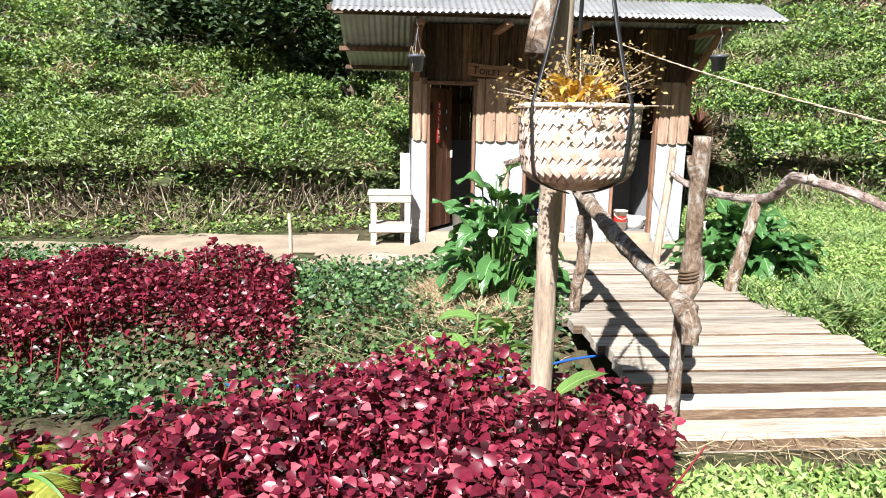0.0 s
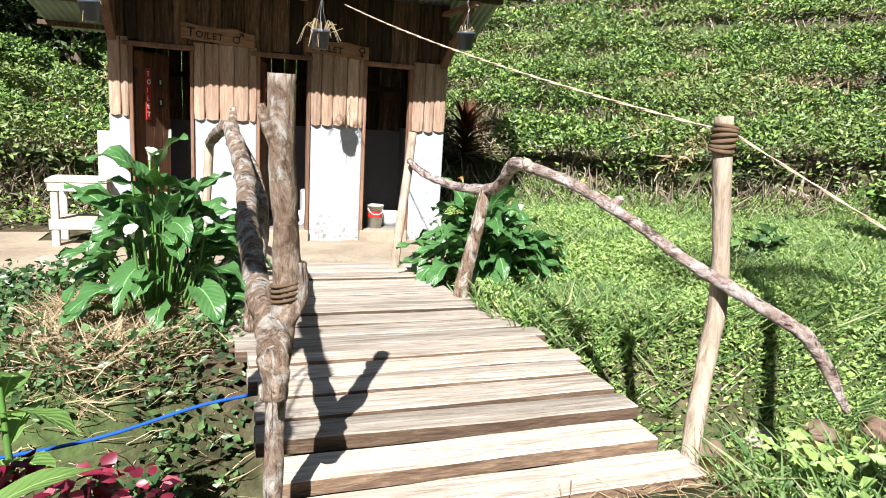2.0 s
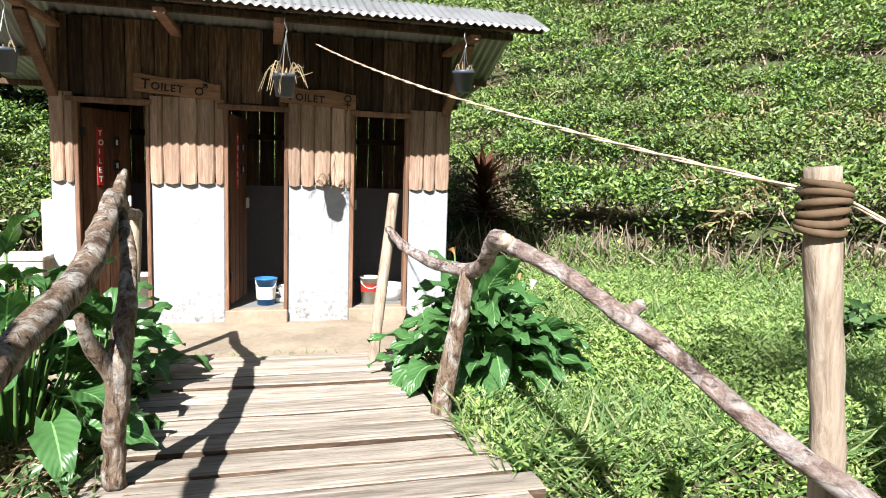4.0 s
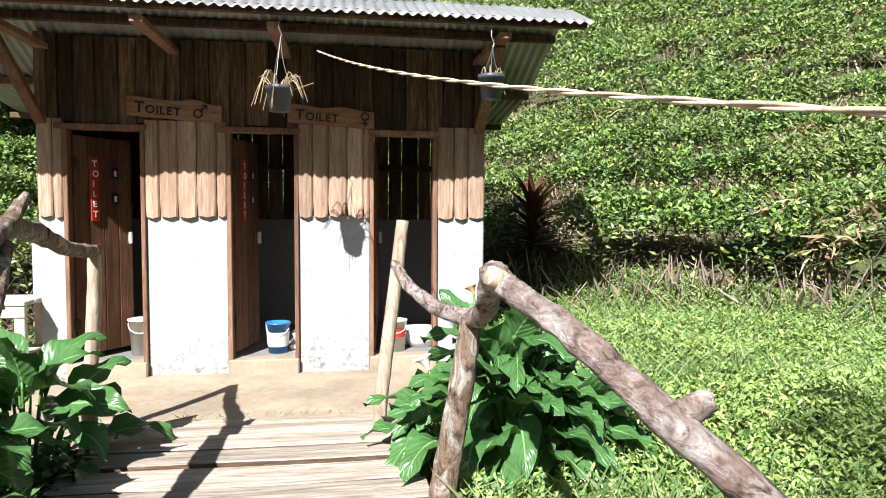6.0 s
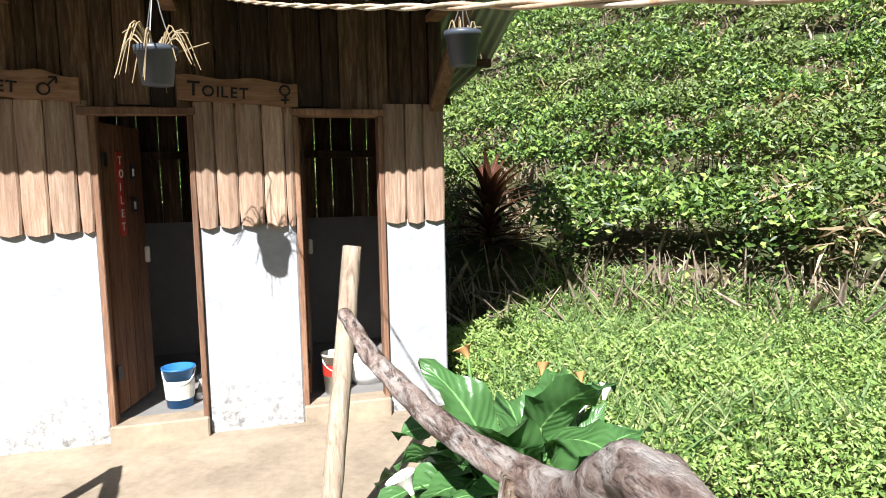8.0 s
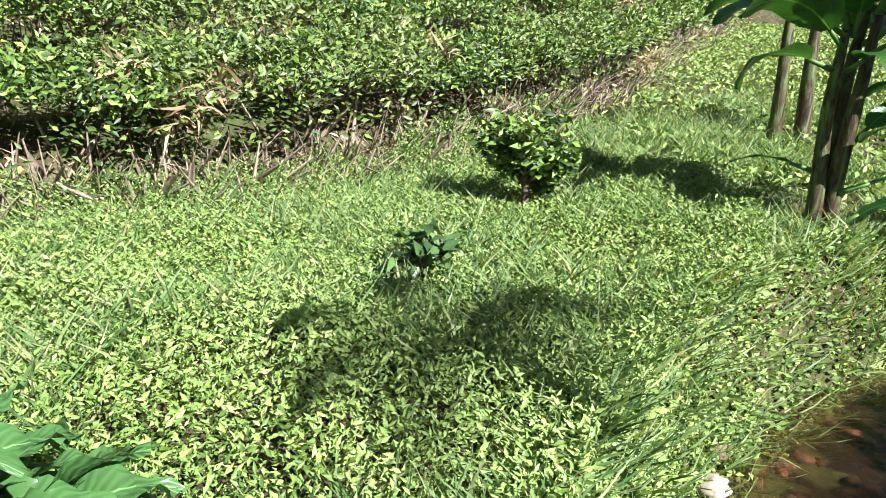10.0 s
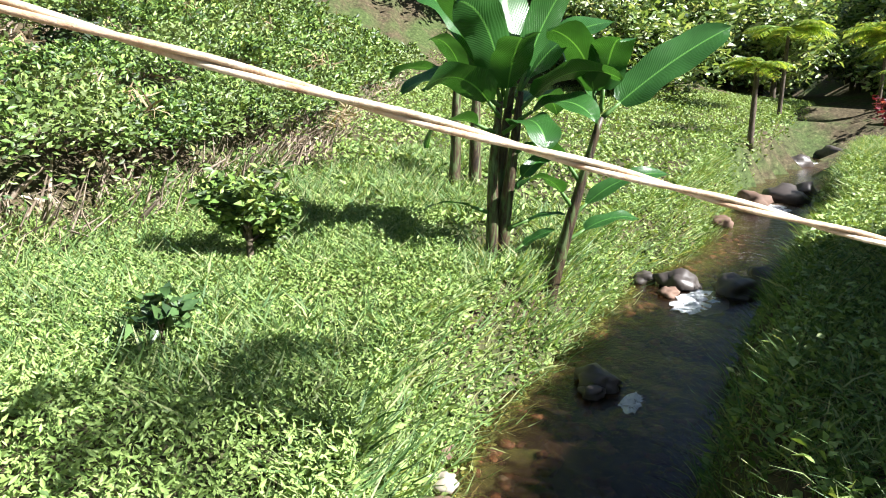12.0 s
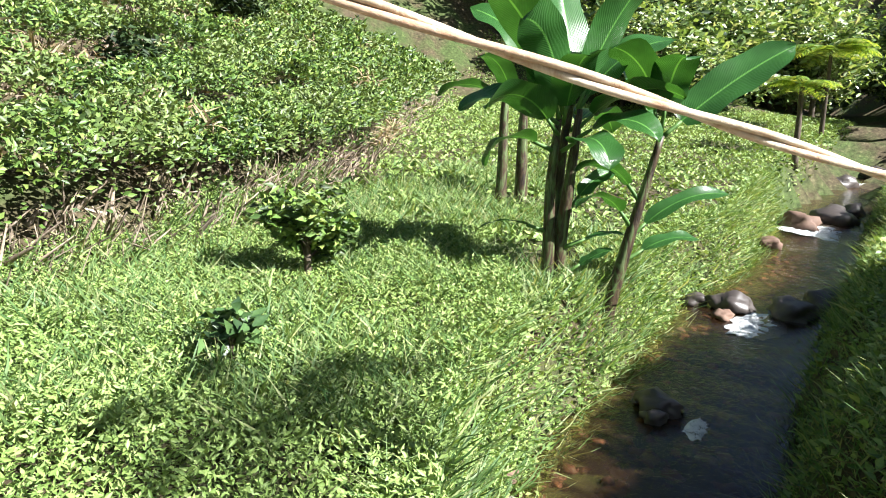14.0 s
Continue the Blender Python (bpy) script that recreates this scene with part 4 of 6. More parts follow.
def bucket(at, r0, r1, h, mat, label, lid=False):
    b = thing("plastic_bucket", label, "bucket", "", at)
    part("shell", lathe([(0.001, 0.0), (r0, 0.0), (r1, h), (r1 + 0.008, h), (r1 + 0.008, h + 0.012), (r1 - 0.004, h + 0.012), (r0 - 0.006, 0.01), (0.001, 0.01)], 24), b, mat=mat, smooth=True)
    hp = [(r1 * math.cos(a), -0.03 - r1 * 0.1, h - 0.01 - 0.09 * math.sin(a)) for a in np.linspace(0, math.pi, 9)]
    part("handle", tube([(p[0], -r1 * 0.98 * math.sin(a), p[2]) for p, a in zip(hp, np.linspace(0, math.pi, 9))], [0.004] * 9, 6, 2), b, "wire handle", M_WHITE)
    return b


b2 = bucket((2.41, 9.94, 0.022), 0.085, 0.105, 0.26, M_BLUE, "blue printed plastic bucket on the cement floor")
part("label_band", lathe([(0.092, 0.06), (0.0935, 0.06), (0.1035, 0.19), (0.102, 0.19)], 24), b2, "pale worn label", M_CREAM)
bucket((1.24, 10.02, 0.022), 0.10, 0.125, 0.30, M_CREAM, "tall cream plastic bucket behind the open door")
b3 = bucket((3.47, 9.90, 0.022), 0.085, 0.10, 0.27, M_CREAM, "cream plastic bucket with red band")
part("label_band", lathe([(0.095, 0.13), (0.0965, 0.13), (0.1005, 0.21), (0.099, 0.21)], 24), b3, "red band", M_RED)


def squat_toilet(x, y):
    t = thing("toilet", "low white ceramic toilet on the cement floor", "toilet", "toilets", (x, y, 0.022))
    part("bowl", lathe([(0.001, 0.0), (0.13, 0.0), (0.17, 0.07), (0.20, 0.14), (0.21, 0.16), (0.18, 0.165), (0.13, 0.12), (0.05, 0.06), (0.001, 0.05)], 24), t, mat=M_CERAMIC, smooth=True)
    part("step", box(-0.22, 0.22, -0.05, 0.3, 0.0, 0.05, 0.02), t, mat=M_CERAMIC)


squat_toilet(2.72, 10.05)
squat_toilet(3.72, 10.1)
part("tank", box(2.62, 2.88, 10.25, 10.5, 0.02, 0.42, 0.02), tagged(new("water_trough"), "small white cement water trough", "trough"), mat=M_CERAMIC)


# ---------------------------------------------------------------- hanging flower pots
def hanging_pot(at, top, label, n, rng, long=0.18):
    p = thing("hanging_pot", label, "flower pot", "hanging pots", at)
    part("pot", lathe([(0.001, -0.095), (0.070, -0.095), (0.088, 0.05), (0.097, 0.05), (0.099, 0.08), (0.090, 0.08), (0.085, 0.04), (0.001, 0.035)], 22), p, mat=M_GREY_POT, smooth=True)
    hook = (0.01, 0.0, top - at[2] - 0.12)
    for a in (0.3, 2.4, 4.5):
        part("hanger_wire", tube([(0.084 * math.cos(a), 0.084 * math.sin(a), 0.06), (0.03 * math.cos(a), 0.03 * math.sin(a), hook[2] * 0.6), hook], [0.003] * 3, 5, 3), p, mat=M_STEEL)
    part("hook", tube([hook, (0.018, 0, hook[2] + 0.03), (0.0, 0, hook[2] + 0.075), (0.0, 0, top - at[2])], [0.004] * 4, 6, 4), p, mat=M_STEEL)
    for i in range(n):
        a = rng.uniform(0, 6.28)
        r = rng.uniform(0.4, 1.0) * long
        part("dry_stalk", tube([(0.03 * math.cos(a), 0.03 * math.sin(a), 0.04), (r * 0.6 * math.cos(a), r * 0.6 * math.sin(a), 0.10 + rng.uniform(-0.02, 0.08)), (r * math.cos(a), r * math.sin(a), rng.uniform(-0.12, 0.15))], [0.005, 0.004, 0.002], 5, 4, 0.2), p, mat=M_STRAW)


krng = np.random.default_rng(31)
hanging_pot((2.56, 8.62, 2.075), 2.60, "grey plastic hanging pot with dry straggling stalks", 26, krng, 0.26)
hanging_pot((4.055, 8.60, 2.20), 2.60, "grey plastic hanging pot with withered plant", 7, krng, 0.11)
hanging_pot((0.57, 8.62, 2.13), 2.60, "grey plastic hanging pot at the shed corner", 6, krng, 0.12)

# ---------------------------------------------------------------- bench by the shed
bench = thing("side_bench", "pale worn wooden bench table against the shed", "bench", at=(0, 0, -0.14))
for lx in (0.02, 0.46):
    for ly in (9.42, 9.86):
        part("leg", box(lx, lx + 0.07, ly, ly + 0.06, 0.0, 0.68, 0.006, 0.003), bench, mat=M_BENCH)
for i in range(3):
    part("top_board", box(-0.02, 0.545, 9.40 + i * 0.18, 9.57 + i * 0.18, 0.68, 0.715, 0.006, 0.003), bench, mat=M_BENCH)
part("apron", box(0.0, 0.54, 9.405, 9.425, 0.59, 0.675, 0.005), bench, mat=M_BENCH)
part("lower_rail", box(0.0, 0.54, 9.405, 9.43, 0.20, 0.31, 0.005), bench, mat=M_BENCH)
part("lower_shelf", box(0.03, 0.52, 9.45, 9.85, 0.28, 0.30, 0.005), bench, mat=M_BENCH)
part("back_board", box(0.40, 0.53, 9.88, 9.90, 0.0, 1.20, 0.005), bench, mat=M_BENCH)

# ---------------------------------------------------------------- sandy forecourt, path and stones


def sand_sheet():
    xs, ys = np.arange(-9, 4.5, 0.09), np.arange(7.3, 10.6, 0.09)
    gx, gy = np.meshgrid(xs, ys)
    wob = 0.22 * fbm(gx, gy, 1.3, 40)
    inside = ((gx > 0.9) & (gx < 4.25 + wob) & (gy > 7.72) & (gy < 9.75)) | ((gx <= 0.9) & (gy > 7.72 + wob - 0.10 * gx) & (gy < 9.7 + 0.6 * (gx > -3.2) * (gx < -0.1) + wob) & (fbm(gx, gy, 0.9, 44) > -0.45))
    z = land(gx, gy) + 0.012
    z = np.where(gx > 1.2, np.maximum(z, -0.10 + 0.02 * fbm(gx, gy, 2.0, 41)), z)
    nx = len(xs)
    f = []
    for j in range(len(ys) - 1):
        for i in range(nx - 1):
            if inside[j, i] and inside[j, i + 1] and inside[j + 1, i] and inside[j + 1, i + 1]:
                f.append((j * nx + i, j * nx + i + 1, (j + 1) * nx + i + 1, (j + 1) * nx + i))
    return np.stack([gx, gy, z], -1).reshape(-1, 3), np.array(f)


tagged(part("pavement", sand_sheet(), mat=M_SAND, smooth=True), "pale trodden sandy forecourt and path", "path", kind="structure")
dirt_v, dirt_f = [], []
for i in range(8):
    for k in range(30):
        th = 2 * math.pi * k / 30
        r = i / 7 * (0.85 + 0.3 * noise.noise(Vector((math.cos(th) * 1.7, math.sin(th) * 1.7, 6))))
        dx, dy = 2.62 + 0.60 * r * math.cos(th), 3.20 + 0.20 * r * math.sin(th)
        dirt_v.append((dx, dy, float(field("land", dx, dy)) + 0.012))
for i in range(7):
    for k in range(30):
        dirt_f.append((i * 30 + k, i * 30 + (k + 1) % 30, (i + 1) * 30 + (k + 1) % 30, (i + 1) * 30 + k))
tagged(part("bare_earth", (dirt_v, dirt_f), mat=M_SAND, smooth=True), "pale bare patch of earth before the footbridge", "ground", kind="structure")
for i, (y0, y1, z) in enumerate(((7.84, 8.06, -0.035), (8.10, 8.26, -0.06))):
    st = thing("step_board", "grey weathered board set into the sand", "step", "forecourt steps")
    part("plank", plank(y0, y1, z, 1.72 + 0.1 * i, 3.42 - 0.05 * i, prng), st, mat=M_PLANK)


def rock_geo(r, seed, squash=0.65, sub=3):
    bm = bmesh.new()
    bmesh.ops.create_icosphere(bm, subdivisions=sub, radius=1.0)
    for v in bm.verts:
        q = v.co * 1.3 + Vector((seed * 3.1, seed, 0))
        k = 1 + 0.50 * noise.noise(q) + 0.26 * noise.noise(q * 2.4) + 0.09 * noise.noise(q * 6)
        v.co = Vector((v.co.x * r * k, v.co.y * r * k * 0.85, v.co.z * r * k * squash))
    bm.verts.index_update()
    out = [tuple(v.co) for v in bm.verts], [tuple(v.index for v in f.verts) for f in bm.faces]
    bm.free()
    return out


M_ROCK = plain("wet_dark_rock", (0.085, 0.07, 0.062), 0.45, 0.5, grain=0.6, scale=9, bump=0.8)
M_STONE = plain("pale_field_stone", (0.42, 0.37, 0.30), 0.9, 0.2, grain=0.5, scale=8, bump=0.7)
M_BROWNROCK = plain("brown_bank_rock", (0.20, 0.125, 0.09), 0.75, 0.3, grain=0.6, scale=9, bump=0.8)


def rock(at, r, seed, mat, label, squash=0.65, group="", turn=0.0, cat="rock"):
    o = part("rock", rock_geo(r, seed, squash), mat=mat, smooth=True)
    o.location, o.rotation_euler = at, (0, 0, turn)
    return tagged(o, label, cat, group)


rock((0.55, 7.45, -0.17), 0.24, 3, M_BROWNROCK, "squared brown boulder at the path edge", 0.55)
for i, (x, y, r) in enumerate(((-0.15, 8.05, 0.34), (0.62, 8.35, 0.36), (0.20, 8.75, 0.30), (0.72, 7.95, 0.22))):
    rock((x, y, -0.15), r, 10 + i, M_STONE, "flat pale stepping stone in the path", 0.2, "stepping stones", i)
for i, (x, y, r, m) in enumerate(((10.70, 1.10, 0.32, M_ROCK), (10.95, 1.75, 0.28, M_ROCK), (12.05, -0.85, 0.32, M_BROWNROCK), (11.10, 0.45, 0.30, M_ROCK), (10.60, 2.05, 0.14, M_BROWNROCK), (11.45, 0.05, 0.22, M_ROCK), (11.15, 2.15, 0.16, M_ROCK), (16.0, -2.1, 0.46, M_BROWNROCK), (16.5, -3.2, 0.5, M_ROCK), (17.2, -4.0, 0.36, M_ROCK),
                                  (8.20, 3.75, 0.20, M_ROCK), (8.00, 3.86, 0.11, M_ROCK), (7.12, 5.30, 0.15, M_BROWNROCK), (6.45, 5.32, 0.13, M_BROWNROCK), (6.75, 5.28, 0.10, M_STONE), (6.0, 5.45, 0.13, M_BROWNROCK), (5.0, 5.55, 0.14, M_BROWNROCK), (5.5, 5.55, 0.12, M_STONE),
                                  (21.2, -6.3, 0.45, M_ROCK), (22.6, -8.6, 0.6, M_ROCK), (14.4, -0.6, 0.20, M_BROWNROCK))):
    rock((x, y, float(water_level(x)) + 0.02), r, 20 + i, m, "wet dark boulder lying in the stream" if m is M_ROCK else "brown stone at the water's edge", 0.6, "stream boulders", i * 1.3)
# pebbles on the stream bed
bx, by = krng.uniform(3, 14, 900), krng.uniform(-0.9, 0.9, 900)
pv, pf, po = [], [], 0
base_pebble = rock_geo(1.0, 77, 0.5, 1)
for i in range(900):
    j = np.argmin(np.abs(STREAM[:, 0] - bx[i]))
    cx, cy = bx[i], STREAM[j, 1] + by[i]
    r = krng.uniform(0.03, 0.10)
    a = krng.uniform(0, 6.28)
    zz = float(field("land", cx, cy)) + r * 0.25
    if zz > float(water_level(cx)) - 0.03:
        continue
    for q in base_pebble[0]:
        pv.append((cx + r * (q[0] * math.cos(a) - q[1] * math.sin(a)), cy + r * (q[0] * math.sin(a) + q[1] * math.cos(a)), zz + r * q[2]))
    pf.extend([tuple(k + po for k in f) for f in base_pebble[1]])
    po += len(base_pebble[0])
M_PEBBLE = Mat("bed_pebbles")
M_PEBBLE = M_PEBBLE.done(M_PEBBLE.ramp(M_PEBBLE.random(True), [(0, (0.035, 0.02, 0.014)), (0.5, (0.13, 0.07, 0.042)), (0.85, (0.22, 0.11, 0.06)), (1, (0.26, 0.23, 0.20))]), 0.6)
tagged(part("stream_pebbles", (np.array(pv), np.array(pf)), mat=M_PEBBLE, smooth=True), "reddish brown pebbles covering the stream bed", "pebbles", kind="stuff")


def foam_material():
    m = Mat("white_water")
    v = m.coord()
    a = m.noise(16, 5, 0.75, v, 1.0)
    m.bump(a, 1.0, 0.05)
    m.done(m.ramp(a, [(0.3, (0.6, 0.63, 0.65)), (0.6, (0.92, 0.93, 0.94))]), 0.35, 0.5)
    m.link(m.ramp(a, [(0.33, (0, 0, 0)), (0.43, (1, 1, 1))]), m.bsdf.inputs["Alpha"])
    return m.m


M_FOAM = foam_material()


def rapid(x, y, length, width, turn, label):
    """White water tumbling between boulders: an uneven sheet with a ragged outline laid on the stream."""
    vs, fs, nr, na = [], [], 9, 36
    for i in range(nr + 1):
        for k in range(na):
            th = 2 * math.pi * k / na
            edge = 0.62 + 0.55 * abs(noise.noise(Vector((math.cos(th) * 2.2 + x, math.sin(th) * 2.2, 3)))) + 0.25 * noise.noise(Vector((math.cos(th) * 6, math.sin(th) * 6, x)))
            r = i / nr * edge
            px, py = 0.5 * length * r * math.cos(th), 0.5 * width * r * math.sin(th)
            gx, gy = x + px * math.cos(turn) - py * math.sin(turn), y + px * math.sin(turn) + py * math.cos(turn)
            h = (0.11 * abs(noise.noise(Vector((gx * 5, gy * 5, 1)))) + 0.025 * noise.noise(Vector((gx * 17, gy * 17, 2)))) * (1 - (i / nr) ** 2)
            vs.append((gx, gy, float(water_level(gx)) + 0.008 + max(h, -0.005)))
    for i in range(nr):
        for k in range(na):
            k2 = (k + 1) % na
            fs.append((i * na + k, i * na + k2, (i + 1) * na + k2, (i + 1) * na + k))
    o = part("white_water", (vs, fs), mat=M_FOAM, smooth=True)
    tagged(o, label, "rapids", "white water")


rapid(10.30, 1.78, 1.5, 0.85, -0.75, "white water tumbling between dark boulders")
rapid(15.5, -2.35, 2.0, 2.0, -0.7, "broad white water below the upper boulders")
rapid(7.85, 3.55, 0.6, 0.26, -0.6, "small white ripple in the dark water")
rapid(21.3, -7.2, 1.3, 1.3, -0.6, "distant white water in the stream")


# ---------------------------------------------------------------- broad-leaved plants
def blade_leaf(base, azim, elev, length, width, droop, fold=0.25, shape="oval", wave=0.0, n=9, roll=0.0, rng=RNG):
    """A broad leaf with a midrib, bending down by droop along its length. Returns verts, faces, uvs."""
    ph = rng.uniform(0, 6.28)
    vs, uv, fs = [], [], []
    p = np.array(base, float)
    h = np.array([math.cos(azim), math.sin(azim), 0])
    sd = np.array([-math.sin(azim), math.cos(azim), 0])
    cross = (-1.0, -0.55, 0.0, 0.55, 1.0)
    for i in range(n + 1):
        t = i / n
        e = elev - droop * t ** 1.2
        d = h * math.cos(e) + np.array([0, 0, math.sin(e)])
        up = -h * math.sin(e) + np.array([0, 0, math.cos(e)])
        s2 = sd * math.cos(roll) + up * math.sin(roll)
        u2 = up * math.cos(roll) - sd * math.sin(roll)
        if shape == "arrow":
            w = width * 0.5 * (min(1, 0.45 + t * 2.6) if t < 0.22 else max(0.0, 1 - ((t - 0.22) / 0.78) ** 1.7))
        elif shape == "banana":
            w = width * 0.5 * min(1, (t + 0.03) / 0.16) ** 0.6 * (1 - max(0, (t - 0.72) / 0.28) ** 2.2)
        elif shape == "strap":
            w = width * 0.5 * (0.7 + 0.5 * math.sin(min(t * 1.3, 1) * math.pi)) * (1 - t ** 3)
        else:
            w = width * 0.5 * math.sin(math.pi * min(1, 0.06 + t * 0.94)) ** 0.75
        for c in cross:
            lift = fold * abs(c) * w + wave * width * 0.12 * math.sin(t * 13 + ph + c * 2) * abs(c)
            back = -0.18 * length * abs(c) if shape == "arrow" and i == 0 else 0
            vs.append(p + s2 * c * w + u2 * lift + d * back)
            uv.append((t, 0.5 + 0.5 * c))
        p = p + d * length / n
    for i in range(n):
        for k in range(4):
            a = i * 5 + k
            fs.append((a, a + 1, a + 6, a + 5))
    return vs, fs, uv


M_LILY = big_leaf("lily_leaf", (0.045, 0.13, 0.038), (0.13, 0.26, 0.085), 0.16, 0.30, 9)
M_BANANA = big_leaf("banana_leaf", (0.025, 0.10, 0.025), (0.08, 0.21, 0.04), 0.30, 0.28, 34)
M_TOBACCO = big_leaf("pale_broad_leaf", (0.14, 0.28, 0.06), (0.26, 0.38, 0.12), 0.35, 0.55, 8)
M_CORDY = big_leaf("bronze_strap_leaf", (0.05, 0.015, 0.012), (0.20, 0.09, 0.045), 0.25, 0.4, 3)
M_STALK = plain("green_stalk", (0.09, 0.19, 0.04), 0.5, 0.4)
M_SPATHE = plain("white_spathe", (0.82, 0.80, 0.72), 0.5, 0.3, grain=0.06)
M_WILT = plain("wilted_flower", (0.55, 0.30, 0.12), 0.8, 0.2)
M_SPADIX = plain("yellow_spadix", (0.7, 0.45, 0.05), 0.7)


def spathe(p, s, azim, tilt, parent, mat, wilt=False):
    vs, fs, nu, nv = [], [], 7, 12
    for i in range(nu + 1):
        t = i / nu
        for k in range(nv + 1):
            th = 2 * math.pi * k / nv
            r = s * (0.10 + 0.34 * t ** 1.7)
            lip = s * 0.45 * t ** 2 * max(0, math.cos(th)) + (s * 0.1 * t * math.sin(3 * th) if wilt else 0)
            vs.append((r * math.cos(th) + lip * 0.8, r * math.sin(th), s * 0.85 * t + lip * (0.5 - 0.7 * t)))
    for i in range(nu):
        for k in range(nv):
            a = i * (nv + 1) + k
            fs.append((a, a + 1, a + nv + 2, a + nv + 1))
    m = Matrix.Translation(p) @ Matrix.Rotation(azim, 4, "Z") @ Matrix.Rotation(tilt, 4, "Y")
    fl = part("flower", moved((vs, fs), m), parent, "wilted orange spathe" if wilt else "white funnel-shaped spathe", mat, True)
    if not wilt:
        part("spadix", moved(tube([(0, 0, 0.1 * s), (0, 0, 0.75 * s)], [0.05 * s, 0.035 * s], 8, 3), m), fl, mat=M_SPADIX)


def lily_clump(at, n, spread, tall, size, flowers, rng, label):
    c = thing("calla_lily", label, "lily", "lily clumps", at)
    for i in range(n):
        az = i * 2.399 + rng.normal(0, 0.3)
        k = (i + 0.5) / n
        out = spread * k ** 0.6
        hgt = tall * (1 - 0.75 * k) * rng.uniform(0.8, 1.1) + 0.08
        foot = np.array([0.18 * k * math.cos(az), 0.18 * k * math.sin(az), -0.05])
        head = np.array([out * 0.72 * math.cos(az), out * 0.72 * math.sin(az), hgt])
        mid = (foot + head) / 2 + np.array([0, 0, 0.12 * tall])
        st = part("petiole", tube([foot, mid, head], [0.010, 0.009, 0.006], 6, 4), c, mat=M_STALK, smooth=True)
        ln = size * rng.uniform(0.75, 1.25)
        lf = blade_leaf(head, az + rng.normal(0, 0.35), rng.uniform(0.0, 1.3) - 0.75 * k, ln, ln * rng.uniform(0.46, 0.62), rng.uniform(0.5, 1.9), 0.26, "arrow", 1.1, 9, rng.normal(0, 0.3), rng)
        part("leaf", lf, c, mat=M_LILY, smooth=True)
    for dx, dy, h, s, az, wilt in flowers:
        part("flower_stalk", tube([(dx * 0.3, dy * 0.3, 0), (dx * 0.8, dy * 0.8, h * 0.6), (dx, dy, h)], [0.009, 0.008, 0.007], 7, 4), c, mat=M_STALK, smooth=True)
        spathe((dx, dy, h), s, az, 0.35, c, M_WILT if wilt else M_SPATHE, wilt)


lrng = np.random.default_rng(8)
lily_clump((1.22, 6.55, -0.22), 64, 0.58, 1.02, 0.34, ((-0.03, -0.05, 1.22, 0.085, -1.0, False), (-0.14, -0.02, 1.13, 0.08, 2.6, True), (-0.10, -0.42, 0.78, 0.09, -1.8, False), (0.30, -0.10, 0.80, 0.07, -1, False)), lrng, "large clump of dark glossy lily leaves with white flowers")
lily_clump((3.90, 7.35, -0.16), 120, 0.74, 0.66, 0.34, ((-0.46, -0.05, 0.62, 0.09, 3.0, False), (-0.16, 0.25, 0.98, 0.06, 2.5, True), (0.40, 0.41, 0.64, 0.09, 0.2, False), (0.26, 0.50, 0.80, 0.07, 1.0, True), (0.53, 0.44, 0.68, 0.085, 0.6, False), (0.46, 0.52, 0.74, 0.06, 1.4, True)), lrng, "wide clump of glossy arrow-shaped lily leaves with white flowers")
lily_clump((1.40, 7.45, -0.16), 30, 0.46, 0.55, 0.36, (), lrng, "lily clump with drooping leaves beside the forecourt")


# ---------------------------------------------------------------- bananas
def banana(at, stems, leaves, label, rng):
    b = thing("banana_plant", label, "banana plant", "bananas by the stream", at)
    for pts, r in stems:
        part("stem", tube(pts, [r * 1.25, r, r * 0.8, r * 0.5][:len(pts)], 12, 6, 0.06, True, 4), b, "green sheathed stem with dry brown skirts", M_BSTEM, True)
    for base, az, el, ln, wd, dr, rl in leaves:
        h = np.array([math.cos(az) * math.cos(el), math.sin(az) * math.cos(el), math.sin(el)])
        tip = np.array(base) + h * 0.22
        part("leaf_stalk", tube([base, tip], [0.025, 0.016], 8, 3), b, mat=M_STALK, smooth=True)
        part("leaf", blade_leaf(tip, az, el, ln, wd, dr, 0.18, "banana", 0.5, 16, rl, rng), b, mat=M_BANANA, smooth=True)


def banana_stem_material():
    m = Mat("banana_stem")
    v = m.coord((6, 6, 1.2))
    a = m.noise(2.2, 6, 0.7, v, 0.8)
    col = m.ramp(a, [(0.36, (0.015, 0.011, 0.008)), (0.48, (0.07, 0.045, 0.025)), (0.56, (0.09, 0.13, 0.045)), (0.74, (0.24, 0.28, 0.13))])
    m.bump(a, 0.6, 0.02)
    return m.done(col, 0.5, 0.4)


